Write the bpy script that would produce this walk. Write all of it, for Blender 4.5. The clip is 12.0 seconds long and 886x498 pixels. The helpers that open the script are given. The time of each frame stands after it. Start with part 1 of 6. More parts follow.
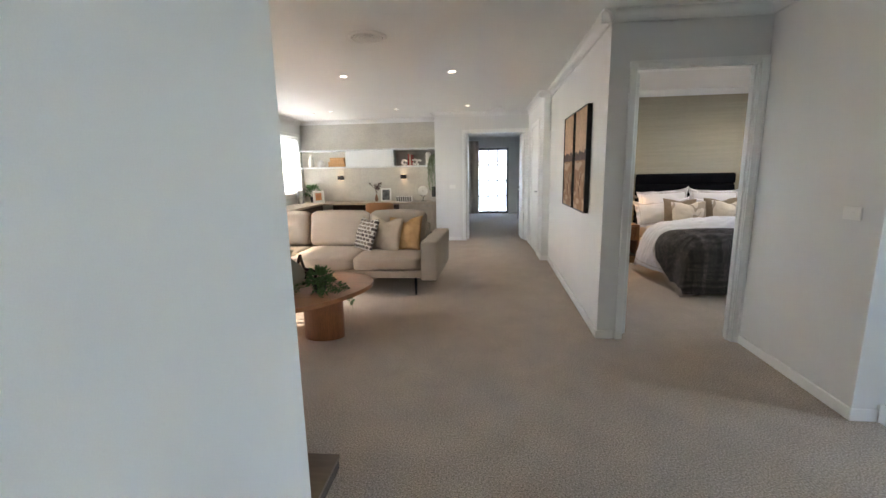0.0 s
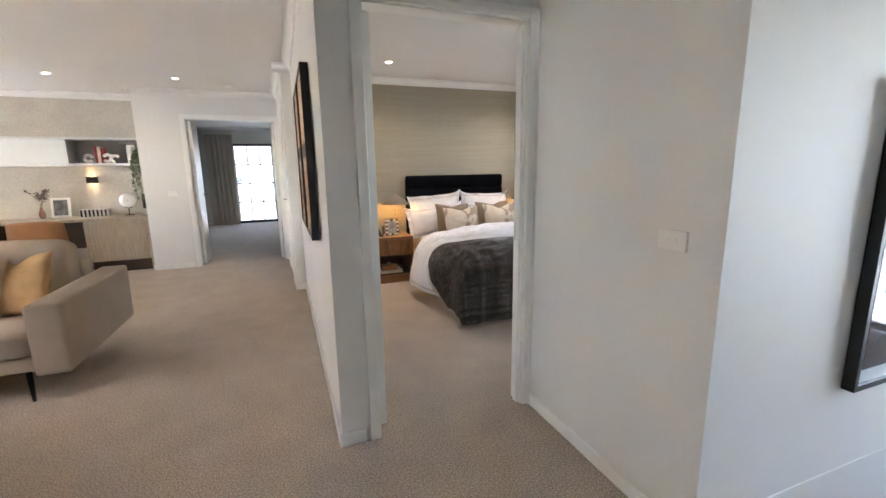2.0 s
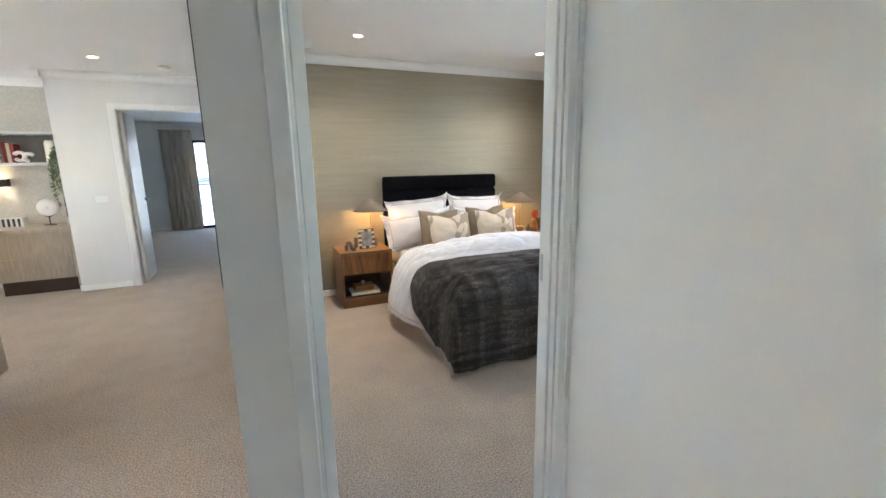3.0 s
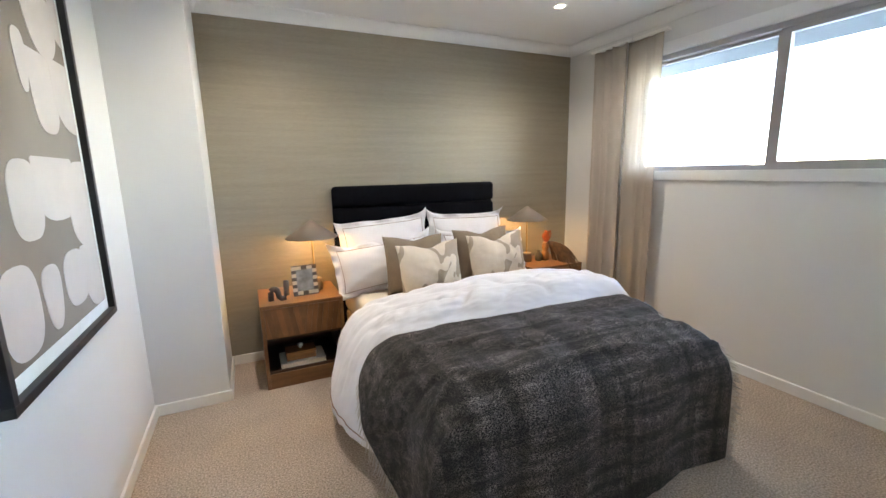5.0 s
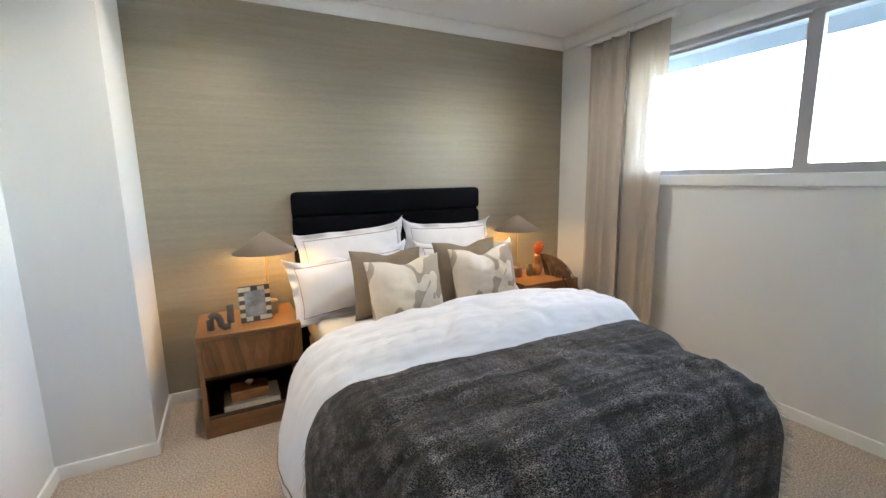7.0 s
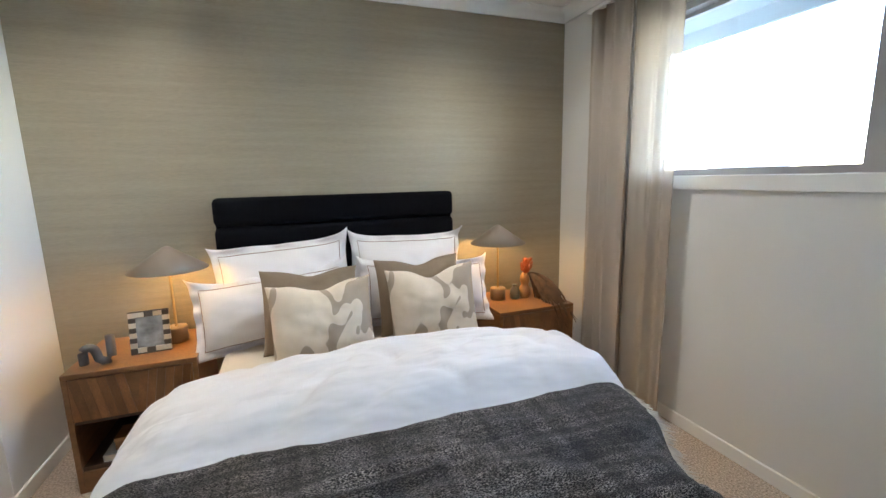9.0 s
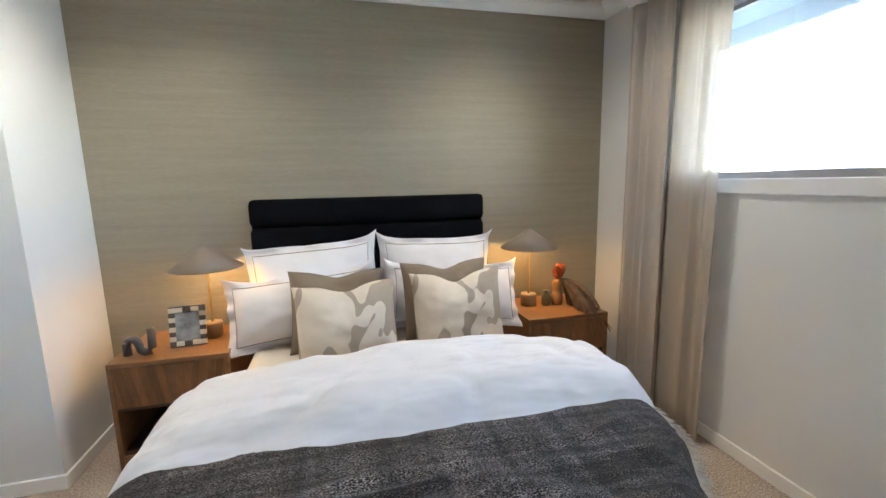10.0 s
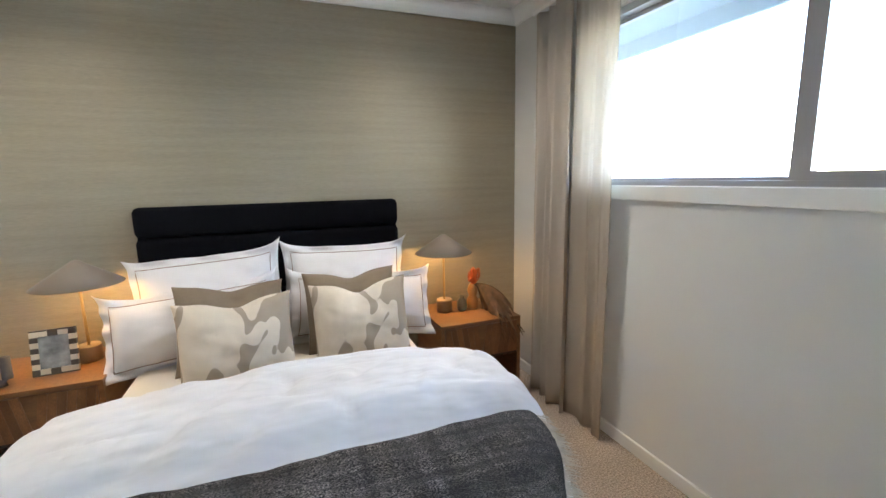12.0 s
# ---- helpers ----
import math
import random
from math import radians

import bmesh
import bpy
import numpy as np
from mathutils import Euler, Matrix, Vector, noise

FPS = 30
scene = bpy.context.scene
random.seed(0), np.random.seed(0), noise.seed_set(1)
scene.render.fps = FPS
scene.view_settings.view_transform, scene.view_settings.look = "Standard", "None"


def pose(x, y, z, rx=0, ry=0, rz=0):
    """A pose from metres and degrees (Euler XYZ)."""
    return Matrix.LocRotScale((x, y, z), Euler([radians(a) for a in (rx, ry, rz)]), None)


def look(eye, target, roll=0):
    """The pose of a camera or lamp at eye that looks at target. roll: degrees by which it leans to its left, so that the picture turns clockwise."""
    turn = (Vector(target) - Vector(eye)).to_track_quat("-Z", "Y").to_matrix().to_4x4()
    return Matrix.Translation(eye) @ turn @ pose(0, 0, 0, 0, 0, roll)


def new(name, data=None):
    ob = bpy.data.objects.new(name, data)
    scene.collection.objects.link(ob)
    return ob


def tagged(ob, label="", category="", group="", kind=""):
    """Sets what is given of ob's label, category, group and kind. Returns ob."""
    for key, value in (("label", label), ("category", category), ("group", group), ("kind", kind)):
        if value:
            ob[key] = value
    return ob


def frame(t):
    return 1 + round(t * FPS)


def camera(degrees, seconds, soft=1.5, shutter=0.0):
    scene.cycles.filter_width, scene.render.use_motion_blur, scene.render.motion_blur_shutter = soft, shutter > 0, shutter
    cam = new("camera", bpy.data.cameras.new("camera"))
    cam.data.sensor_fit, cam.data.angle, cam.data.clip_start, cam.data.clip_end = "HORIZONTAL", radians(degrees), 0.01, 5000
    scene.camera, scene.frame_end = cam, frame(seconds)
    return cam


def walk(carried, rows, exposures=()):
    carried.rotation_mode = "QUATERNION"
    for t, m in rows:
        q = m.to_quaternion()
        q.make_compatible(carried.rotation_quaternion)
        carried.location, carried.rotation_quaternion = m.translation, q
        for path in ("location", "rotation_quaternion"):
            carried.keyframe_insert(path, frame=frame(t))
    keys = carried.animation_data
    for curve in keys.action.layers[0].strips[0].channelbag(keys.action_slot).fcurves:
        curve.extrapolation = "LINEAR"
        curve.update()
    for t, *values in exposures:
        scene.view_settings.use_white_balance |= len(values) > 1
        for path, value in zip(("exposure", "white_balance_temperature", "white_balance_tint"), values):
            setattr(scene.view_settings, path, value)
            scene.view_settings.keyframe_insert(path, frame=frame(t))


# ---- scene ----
cam = camera(93.0, 12.0)
PATH = [
    (0, (-0.801, -3.570, 1.378), (-1.031, -1.617, 1.016), -1.1),
    (0.5, (-0.628, -3.285, 1.362), (-0.481, -1.325, 0.993), -0.8),
    (1, (-0.474, -2.930, 1.355), (-0.059, -1.009, 0.986), -0.9),
    (1.5, (-0.268, -2.551, 1.380), (0.322, -0.678, 1.004), -0.9),
    (2, (-0.121, -2.129, 1.374), (0.571, -0.290, 0.997), -0.9),
    (2.5, (-0.001, -1.710, 1.414), (0.752, 0.101, 1.023), -1.1),
    (3, (0.175, -1.312, 1.392), (0.938, 0.495, 1.003), -1.1),
    (5, (0.799, -0.006, 1.384), (1.628, 1.778, 1.019), -1.2),
    (5.5, (0.872, 0.140, 1.370), (1.738, 1.909, 1.022), -1.0),
    (6, (0.930, 0.191, 1.369), (1.804, 1.958, 1.031), -1.1),
    (6.5, (0.974, 0.241, 1.363), (1.854, 2.006, 1.032), -1.1),
    (7, (1.019, 0.373, 1.352), (1.917, 2.129, 1.023), -1.0),
    (7.5, (1.215, 0.460, 1.347), (2.079, 2.232, 1.013), -1.3),
    (9.5, (1.879, 0.646, 1.366), (2.456, 2.534, 1.044), -1.2),
    (10, (1.891, 0.633, 1.365), (2.366, 2.550, 1.049), -1.2),
    (10.5, (1.910, 0.637, 1.374), (2.325, 2.567, 1.055), -1.1),
    (11, (1.952, 0.624, 1.383), (2.371, 2.553, 1.064), -1.2),
    (11.5, (2.020, 0.601, 1.395), (2.511, 2.512, 1.069), -1.2),
    (12, (2.129, 0.625, 1.402), (2.829, 2.470, 1.072), -1.2),
]
walk(cam, [(t, look(eye, target, roll)) for t, eye, target, roll in PATH], [(0, 3.62, 6800, 15), (0.5, 3.55, 6850, 17), (1.0, 3.6, 6950, 20), (2.0, 3.95, 7000, 19), (2.5, 4.15, 6700, 15), (3.2, 4.2, 6450, 12), (5, 4.06, 6550, 14), (6.5, 4.06, 6350, 11), (9.5, 3.9, 6250, 11), (12, 3.9, 6300, 11)])

# ---- world, sun and large lights ----
world = bpy.data.worlds.new("sky")
scene.world = world
world.use_nodes = True
wn = world.node_tree.nodes
sky = wn.new("ShaderNodeTexSky")
sky.sky_type = "NISHITA"
sky.sun_disc = False
sky.ozone_density = 1.0
sky.dust_density = 0.4
SUN_EL, SUN_DIR = radians(36), Vector((0.98, 0.2, 0)).normalized()
sky.sun_elevation = SUN_EL
sky.sun_rotation = math.atan2(-SUN_DIR.x, -SUN_DIR.y)
world.node_tree.links.new(sky.outputs[0], wn["Background"].inputs[0])
wn["Background"].inputs[1].default_value = 0.37
sun = new("sun", bpy.data.lights.new("sun", "SUN"))
sun.data.energy, sun.data.angle, sun.data.color = 1.7, radians(0.35), (1.0, 0.93, 0.82)
sun.matrix_world = look((0, 0, 0), SUN_DIR * math.cos(SUN_EL) + Vector((0, 0, -math.sin(SUN_EL))))


# daylight that the stairwell window lets in
stair_sky = new("stairwell_daylight", bpy.data.lights.new("stairwell_daylight", "AREA"))
stair_sky.data.shape, stair_sky.data.size, stair_sky.data.size_y = "RECTANGLE", 1.0, 1.85
stair_sky.data.energy, stair_sky.data.color = 1.3, (0.74, 0.87, 1.0)
stair_sky.matrix_world = look((3.70, -1.942, 1.175), (1.0, -1.942, 1.0))


# ---- materials ----
MATS = {}


def material(name, colour, rough=0.6, metal=0.0, vary=0.06, scale=8.0, fine=0.0, fine_scale=300.0, bump=0.0, stretch=(1, 1, 1), **extra):
    """A surface with a coarse tone variation, fine grain and relief."""
    if name in MATS:
        return MATS[name]
    m = bpy.data.materials.new(name)
    m.use_nodes = True
    nt = m.node_tree
    b = nt.nodes["Principled BSDF"]
    b.inputs["Roughness"].default_value, b.inputs["Metallic"].default_value = rough, metal
    co = nt.nodes.new("ShaderNodeTexCoord")
    mp = nt.nodes.new("ShaderNodeMapping")
    mp.inputs["Scale"].default_value = stretch
    nt.links.new(co.outputs["Object"], mp.inputs[0])
    n1 = nt.nodes.new("ShaderNodeTexNoise")
    n1.inputs["Scale"].default_value, n1.inputs["Detail"].default_value = scale, 4
    n2 = nt.nodes.new("ShaderNodeTexNoise")
    n2.inputs["Scale"].default_value, n2.inputs["Detail"].default_value = fine_scale, 2
    nt.links.new(mp.outputs[0], n1.inputs["Vector"])
    nt.links.new(mp.outputs[0], n2.inputs["Vector"])
    def tone(src, amount):
        r = nt.nodes.new("ShaderNodeMapRange")
        r.inputs[1].default_value, r.inputs[2].default_value = 0.3, 0.7
        r.inputs[3].default_value, r.inputs[4].default_value = 1 - amount, 1 + amount
        nt.links.new(src, r.inputs[0])
        return r.outputs[0]
    mul = nt.nodes.new("ShaderNodeMath")
    mul.operation = "MULTIPLY"
    nt.links.new(tone(n1.outputs[0], vary), mul.inputs[0])
    nt.links.new(tone(n2.outputs[0], fine), mul.inputs[1])
    mix = nt.nodes.new("ShaderNodeVectorMath")
    mix.operation = "SCALE"
    mix.inputs[0].default_value = colour
    nt.links.new(mul.outputs[0], mix.inputs["Scale"])
    nt.links.new(mix.outputs[0], b.inputs["Base Color"])
    if bump:
        bp = nt.nodes.new("ShaderNodeBump")
        bp.inputs["Strength"].default_value = bump
        bp.inputs["Distance"].default_value = 0.004
        nt.links.new(n2.outputs[0], bp.inputs["Height"])
        nt.links.new(bp.outputs[0], b.inputs["Normal"])
    for key, value in extra.items():
        b.inputs[key.replace("_", " ")].default_value = value
    MATS[name] = m
    return m


def glow(name, colour, strength):
    if name not in MATS:
        m = bpy.data.materials.new(name)
        m.use_nodes = True
        b = m.node_tree.nodes["Principled BSDF"]
        b.inputs["Base Color"].default_value = (*colour, 1)
        b.inputs["Emission Color"].default_value = (*colour, 1)
        b.inputs["Emission Strength"].default_value = strength
        MATS[name] = m
    return MATS[name]


PAINT = material("white_wall_paint", (0.75, 0.74, 0.715), 0.55, vary=0.015, scale=1.5, fine=0.015, fine_scale=400, bump=0.05)
CEIL = material("ceiling_paint", (0.80, 0.79, 0.77), 0.8, vary=0.012, scale=1.2)
TRIM = material("gloss_trim_paint", (0.86, 0.85, 0.82), 0.3, vary=0.012, scale=3)
CARPET = material("loop_pile_carpet", (0.455, 0.37, 0.297), 0.95, vary=0.07, scale=4, fine=0.46, fine_scale=125, bump=0.9)
PAPER = material("woven_wallpaper", (0.335, 0.292, 0.218), 0.46, metal=0.30, vary=0.06, scale=5, fine=0.11, fine_scale=110, bump=0.06, stretch=(0.35, 1, 9))
NOOKPAPER = material("plaster_look_wallpaper", (0.50, 0.47, 0.41), 0.6, vary=0.085, scale=3.2, fine=0.08, fine_scale=40, bump=0.1)
SOFA = material("beige_weave_upholstery", (0.35, 0.278, 0.21), 0.9, vary=0.05, scale=5, fine=0.14, fine_scale=420, bump=0.3)
WALNUT = material("walnut_veneer", (0.20, 0.092, 0.035), 0.35, vary=0.22, scale=3, fine=0.15, fine_scale=60, stretch=(1.2, 1.2, 9))
BLACK = material("black_velvet", (0.004, 0.0045, 0.007), 1.0, vary=0.2, scale=3, fine=0.2, Specular_IOR_Level=0.1)
LINEN = material("white_cotton", (0.76, 0.735, 0.745), 0.85, vary=0.02, scale=6, fine=0.03, fine_scale=900, bump=0.1)
SHEET = material("cream_sheet", (0.74, 0.66, 0.55), 0.85, vary=0.02, scale=6)
THROW = material("charcoal_woven_throw", (0.048, 0.041, 0.037), 0.95, vary=0.45, scale=55, fine=0.95, fine_scale=120, bump=1.0, stretch=(0.55, 2.2, 2.2))


def flecked(m, dark, light):
    """Pale yarn flecks in rows on a dark ground, thicker along streaks of the weave."""
    nt = m.node_tree
    co = nt.nodes.new("ShaderNodeTexCoord")

    def grain(stretch, scale, lo, hi, a, b, detail=1):
        mp = nt.nodes.new("ShaderNodeMapping")
        mp.inputs["Scale"].default_value = stretch
        n = nt.nodes.new("ShaderNodeTexNoise")
        n.inputs["Scale"].default_value, n.inputs["Detail"].default_value = scale, detail
        r = nt.nodes.new("ShaderNodeMapRange")
        for k, value in enumerate((lo, hi, a, b)):
            r.inputs[k + 1].default_value = value
        nt.links.new(co.outputs["Object"], mp.inputs[0])
        nt.links.new(mp.outputs[0], n.inputs["Vector"])
        nt.links.new(n.outputs[0], r.inputs[0])
        return r.outputs[0]

    def times(p, q):
        x = nt.nodes.new("ShaderNodeMath")
        x.operation = "MULTIPLY"
        nt.links.new(p, x.inputs[0])
        nt.links.new(q, x.inputs[1])
        return x.outputs[0]

    fleck = grain((0.6, 1.6, 1.6), 310, 0.48, 0.61, 0.0, 1.0)
    along = grain((0.10, 3.2, 3.2), 9, 0.36, 0.66, 0.28, 1.0, 3)
    across = grain((3.0, 0.10, 0.10), 7, 0.36, 0.66, 0.38, 1.0, 3)
    mix = nt.nodes.new("ShaderNodeMix")
    mix.data_type = "RGBA"
    nt.links.new(times(fleck, times(along, across)), mix.inputs[0])
    mix.inputs[6].default_value, mix.inputs[7].default_value = (*dark, 1), (*light, 1)
    nt.links.new(mix.outputs[2], nt.nodes["Principled BSDF"].inputs["Base Color"])


flecked(THROW, (0.013, 0.0115, 0.0115), (0.40, 0.35, 0.32))
QUILT = material("creased_white_cotton", (0.76, 0.735, 0.745), 0.85, vary=0.02, scale=6, fine=0.0, fine_scale=5.5, bump=0.55, stretch=(0.8, 2.6, 1.2))
for node in QUILT.node_tree.nodes:
    if node.bl_idname == "ShaderNodeBump":
        node.inputs["Distance"].default_value = 0.035
OAK = material("pale_oak_laminate", (0.40, 0.325, 0.24), 0.5, vary=0.14, scale=5, fine=0.12, fine_scale=60, stretch=(9, 1, 1))
CURTAIN = material("taupe_curtain_linen", (0.58, 0.52, 0.455), 0.9, vary=0.03, scale=5, fine=0.10, fine_scale=500, bump=0.2)
ALU = material("grey_aluminium", (0.42, 0.41, 0.42), 0.4, 0.3, vary=0.03)
DARKMETAL = material("black_metal", (0.012, 0.012, 0.013), 0.45, 0.5, vary=0.05)


# ---- building helpers ----
# The lounge side is laid out in its own axes, turned a little from the bedroom's.
def zone(x, y, px, py, turn, flat, tall):
    """Takes a plan point (x, y) to (px, py), turned by degrees and sized."""
    return Matrix.Translation((px, py, 0)) @ pose(0, 0, 0, 0, 0, turn) @ Matrix.Diagonal((flat, flat, tall, 1)) @ Matrix.Translation((-x, -y, 0))


TALL = 2.49 / 2.42
LOUNGE = zone(-0.556, -2.674, -0.46, -2.925, 1.6, 1.04, TALL)
STAIRS = Matrix.Translation((0.081, -0.167, 0))
BEDROOM = Matrix.Identity(4)
area = BEDROOM


def thing(name, loc, label, category, group="", kind="", turn=0.0):
    ob = new(name)
    ob.matrix_basis = area @ pose(*loc, 0, 0, turn)
    ob.empty_display_size = 0.1
    return tagged(ob, label, category, group, kind)


def part(name, bm, mat, parent=None, label="", smooth=False):
    bmesh.ops.recalc_face_normals(bm, faces=bm.faces[:])
    me = bpy.data.meshes.new(name)
    bm.to_mesh(me)
    bm.free()
    if smooth:
        me.shade_smooth()
    mats = mat if isinstance(mat, (list, tuple)) else [mat]
    for x in mats:
        me.materials.append(x)
    ob = new(name, me)
    if parent is not None:
        ob.parent = parent
    else:
        ob.matrix_basis = area.copy()
    return tagged(ob, label)


def box(bm, x0, y0, z0, x1, y1, z1, bevel=0.0, seg=2):
    r = bmesh.ops.create_cube(bm, size=1.0)
    vs = r["verts"]
    for v in vs:
        v.co = Vector(((x0 + x1) / 2 + v.co.x * (x1 - x0), (y0 + y1) / 2 + v.co.y * (y1 - y0), (z0 + z1) / 2 + v.co.z * (z1 - z0)))
    if bevel:
        es = list({e for v in vs for e in v.link_edges})
        r = bmesh.ops.bevel(bm, geom=es, offset=bevel, segments=seg, profile=0.5, affect="EDGES")
    return bm


def boxes(*items, bevel=0.0):
    bm = bmesh.new()
    for it in items:
        box(bm, *it, bevel=bevel)
    return bm


def lathe(bm, profile, seg=24, centre=(0, 0, 0)):
    """Turns a profile of (radius, height) round the z axis."""
    rings = []
    for r, z in profile:
        rings.append([bm.verts.new((centre[0] + r * math.cos(2 * math.pi * k / seg), centre[1] + r * math.sin(2 * math.pi * k / seg), centre[2] + z)) for k in range(seg)])
    for a, b in zip(rings, rings[1:]):
        for k in range(seg):
            bm.faces.new((a[k], a[(k + 1) % seg], b[(k + 1) % seg], b[k]))
    for ring in (rings[0], rings[-1]):
        bm.faces.new(ring)
    return bm


def tube(bm, points, radius, seg=8):
    """A round bar along points; radius is one number or one per point."""
    pts = [Vector(p) for p in points]
    rad = radius if isinstance(radius, (list, tuple)) else [radius] * len(pts)
    rings = []
    for i, p in enumerate(pts):
        d = (pts[min(i + 1, len(pts) - 1)] - pts[max(i - 1, 0)]).normalized()
        a = d.cross(Vector((0, 0, 1)) if abs(d.z) < 0.9 else Vector((1, 0, 0))).normalized()
        b = d.cross(a)
        rings.append([bm.verts.new(p + (a * math.cos(2 * math.pi * k / seg) + b * math.sin(2 * math.pi * k / seg)) * rad[i]) for k in range(seg)])
    for a, b in zip(rings, rings[1:]):
        for k in range(seg):
            bm.faces.new((a[k], a[(k + 1) % seg], b[(k + 1) % seg], b[k]))
    bm.faces.new(rings[0])
    bm.faces.new(rings[-1])
    return bm


def prism(bm, outline, z0, z1):
    lo = [bm.verts.new((x, y, z0)) for x, y in outline]
    hi = [bm.verts.new((x, y, z1)) for x, y in outline]
    n = len(outline)
    for k in range(n):
        bm.faces.new((lo[k], lo[(k + 1) % n], hi[(k + 1) % n], hi[k]))
    bm.faces.new(lo)
    bm.faces.new(hi)
    return bm


def structure(name, bm, mat, label, category, parent=None):
    ob = part(name, bm, mat, parent)
    return tagged(ob, label, category, kind="structure")


# ---- large structure ----
H = 2.42            # lounge ceiling in the lounge's own measure
HB = 2.49           # the same ceiling in the bedroom's
DF, DB = -0.159, -0.059   # front and back of the wall with the bedroom door
HW, EW, LW = 3.305, 3.708, 0.204   # head wall, window wall and picture wall of the bedroom

structure("floor", boxes((-5.7, -5.0, -0.25, 1.281, 11.2, 0.0), (1.281, -1.18, -0.25, 3.85, 11.2, 0.0), (1.281, -5.0, -0.25, 3.85, -2.317, 0.0)), CARPET, "beige loop-pile carpet laid wall to wall", "floor")
structure("ceiling", boxes((-5.7, -5.0, HB, 4.0, 11.2, HB + 0.2)), CEIL, "matt white plasterboard ceiling", "ceiling")

# wall between lounge and bedroom, and the bedroom door wall
structure("wall_lounge_bedroom", boxes((0.062, DF, 0, 0.237, DB, HB), (0.062, DB, 0, LW, HW, HB)), PAINT, "white painted wall between lounge and bedroom", "wall")
structure("wall_bedroom_door", boxes((0.237, DF, 2.105, 1.113, DB, HB), (1.113, DF, 0, EW, DB, HB)), PAINT, "white painted wall with the bedroom doorway", "wall")
structure("wall_hall", boxes((1.148, -1.239, 0, 1.281, DF, HB)), PAINT, "white painted hall wall beside the bedroom door", "wall")
structure("wall_stair", boxes((1.281, -1.239, -3.0, EW, -1.13, HB)), PAINT, "white painted wall above the stair", "wall")
structure("wall_bedroom_head", boxes((LW, HW, 0, EW, 3.42, HB)), PAPER, "taupe woven metallic wallpaper behind the bed", "wall")
structure("bedroom_column", boxes((LW, 2.762, 0, 0.600, HW, HB)), PAINT, "white boxed-out corner of the bedroom", "wall")
# window wall of the bedroom and stairwell, with one opening in each
WZ0, WZ1, WY0, WY1 = 1.352, 2.195, 0.40, 2.56
structure("wall_window_east", boxes((EW, WY1, -3, 3.9, 3.42, HB), (EW, WY0, -3, 3.9, WY1, WZ0), (EW, WY0, WZ1, 3.9, WY1, HB), (EW, -1.417, -3, 3.9, WY0, HB),
    (EW, -2.467, -3, 3.9, -1.417, 0.2), (EW, -2.467, 2.15, 3.9, -1.417, HB), (EW, -5.0, -3, 3.9, -2.467, HB)), PAINT, "white painted wall with a wide high window", "wall")
area = STAIRS
structure("wall_stair_side", boxes((1.2, -2.26, -3, 3.62, -2.15, -0.26)), PAINT, "white painted low wall along the stair", "wall")
stair = tagged(part("stair", boxes(*[(1.2 + 0.25 * k, -2.15, -3.0, min(1.45 + 0.25 * k, 3.62), -1.075, -0.18 * (k + 1)) for k in range(10)]), CARPET), "carpeted stair going down", "stair", kind="structure")
area = LOUNGE
structure("wall_passage", boxes((0.0, 2.95, 0, 0.10, 4.82, H)), PAINT, "white painted passage wall", "wall")
# lounge: west wall with the blind window, study nook, far wall with the double doorway
structure("wall_lounge_west", boxes((-4.73, -4.45, 0, -4.62, -0.95, H), (-4.73, -0.95, 0, -4.62, 1.8, 0.3), (-4.73, -0.95, 2.1, -4.62, 1.8, H), (-4.73, 1.8, 0, -4.62, 2.90, H), (-4.73, 2.90, 0, -4.62, 5.28, 0.95), (-4.73, 2.90, 2.07, -4.62, 5.28, H), (-4.73, 5.28, 0, -4.62, 5.58, H)), PAINT, "white painted lounge wall with a wide window", "wall")
structure("wall_study", boxes((-4.62, 5.47, 0, -1.64, 5.58, H)), NOOKPAPER, "pale grey textured wallpaper of the study nook", "wall")
structure("wall_far", boxes((-1.745, 4.82, 0, -1.19, 4.93, H), (-1.19, 4.82, 2.06, -0.03, 4.93, H), (-0.03, 4.82, 0, 0.6, 4.93, H), (-1.745, 4.93, 0, -1.64, 5.47, H)), PAINT, "white painted far wall with a double doorway", "wall")
structure("wall_south", boxes((-4.62, -4.45, 0, 1.2, -4.34, H), (1.2, -4.45, -3, 4.0, -4.34, H)), PAINT, "white painted wall closing the lounge", "wall")
structure("wall_near", boxes((-1.46, -4.34, 0, -1.345, -2.35, H)), PAINT, "white painted wall end beside the hall", "wall")
# far bedroom beyond the double doorway
structure("wall_far_room", boxes((-2.6, 5.58, 0, -2.5, 10.2, H), (0.6, 4.93, 0, 0.7, 10.2, H), (-2.5, 10.1, 0, -0.98, 10.2, H), (-0.98, 10.1, 2.03, -0.02, 10.2, H), (-0.02, 10.1, 0, 0.6, 10.2, H)), PAINT, "grey-white walls of the far bedroom", "wall")
area = BEDROOM


def trim_run(bm, a, b, side, height=0.07, depth=0.014, z=0.0):
    """A skirting board from a to b on the floor; side is the way it projects."""
    box(bm, min(a[0], b[0], a[0] + side[0] * depth, b[0] + side[0] * depth), min(a[1], b[1], a[1] + side[1] * depth, b[1] + side[1] * depth), z,
        max(a[0], b[0], a[0] + side[0] * depth, b[0] + side[0] * depth), max(a[1], b[1], a[1] + side[1] * depth, b[1] + side[1] * depth), z + height, bevel=0.003, seg=1)


# ---- trims, doors, windows ----
def skirting(name, runs, label="white painted skirting board"):
    bm = bmesh.new()
    for a, b, side in runs:
        trim_run(bm, a, b, side)
    return structure(name, bm, TRIM, label, "skirting")


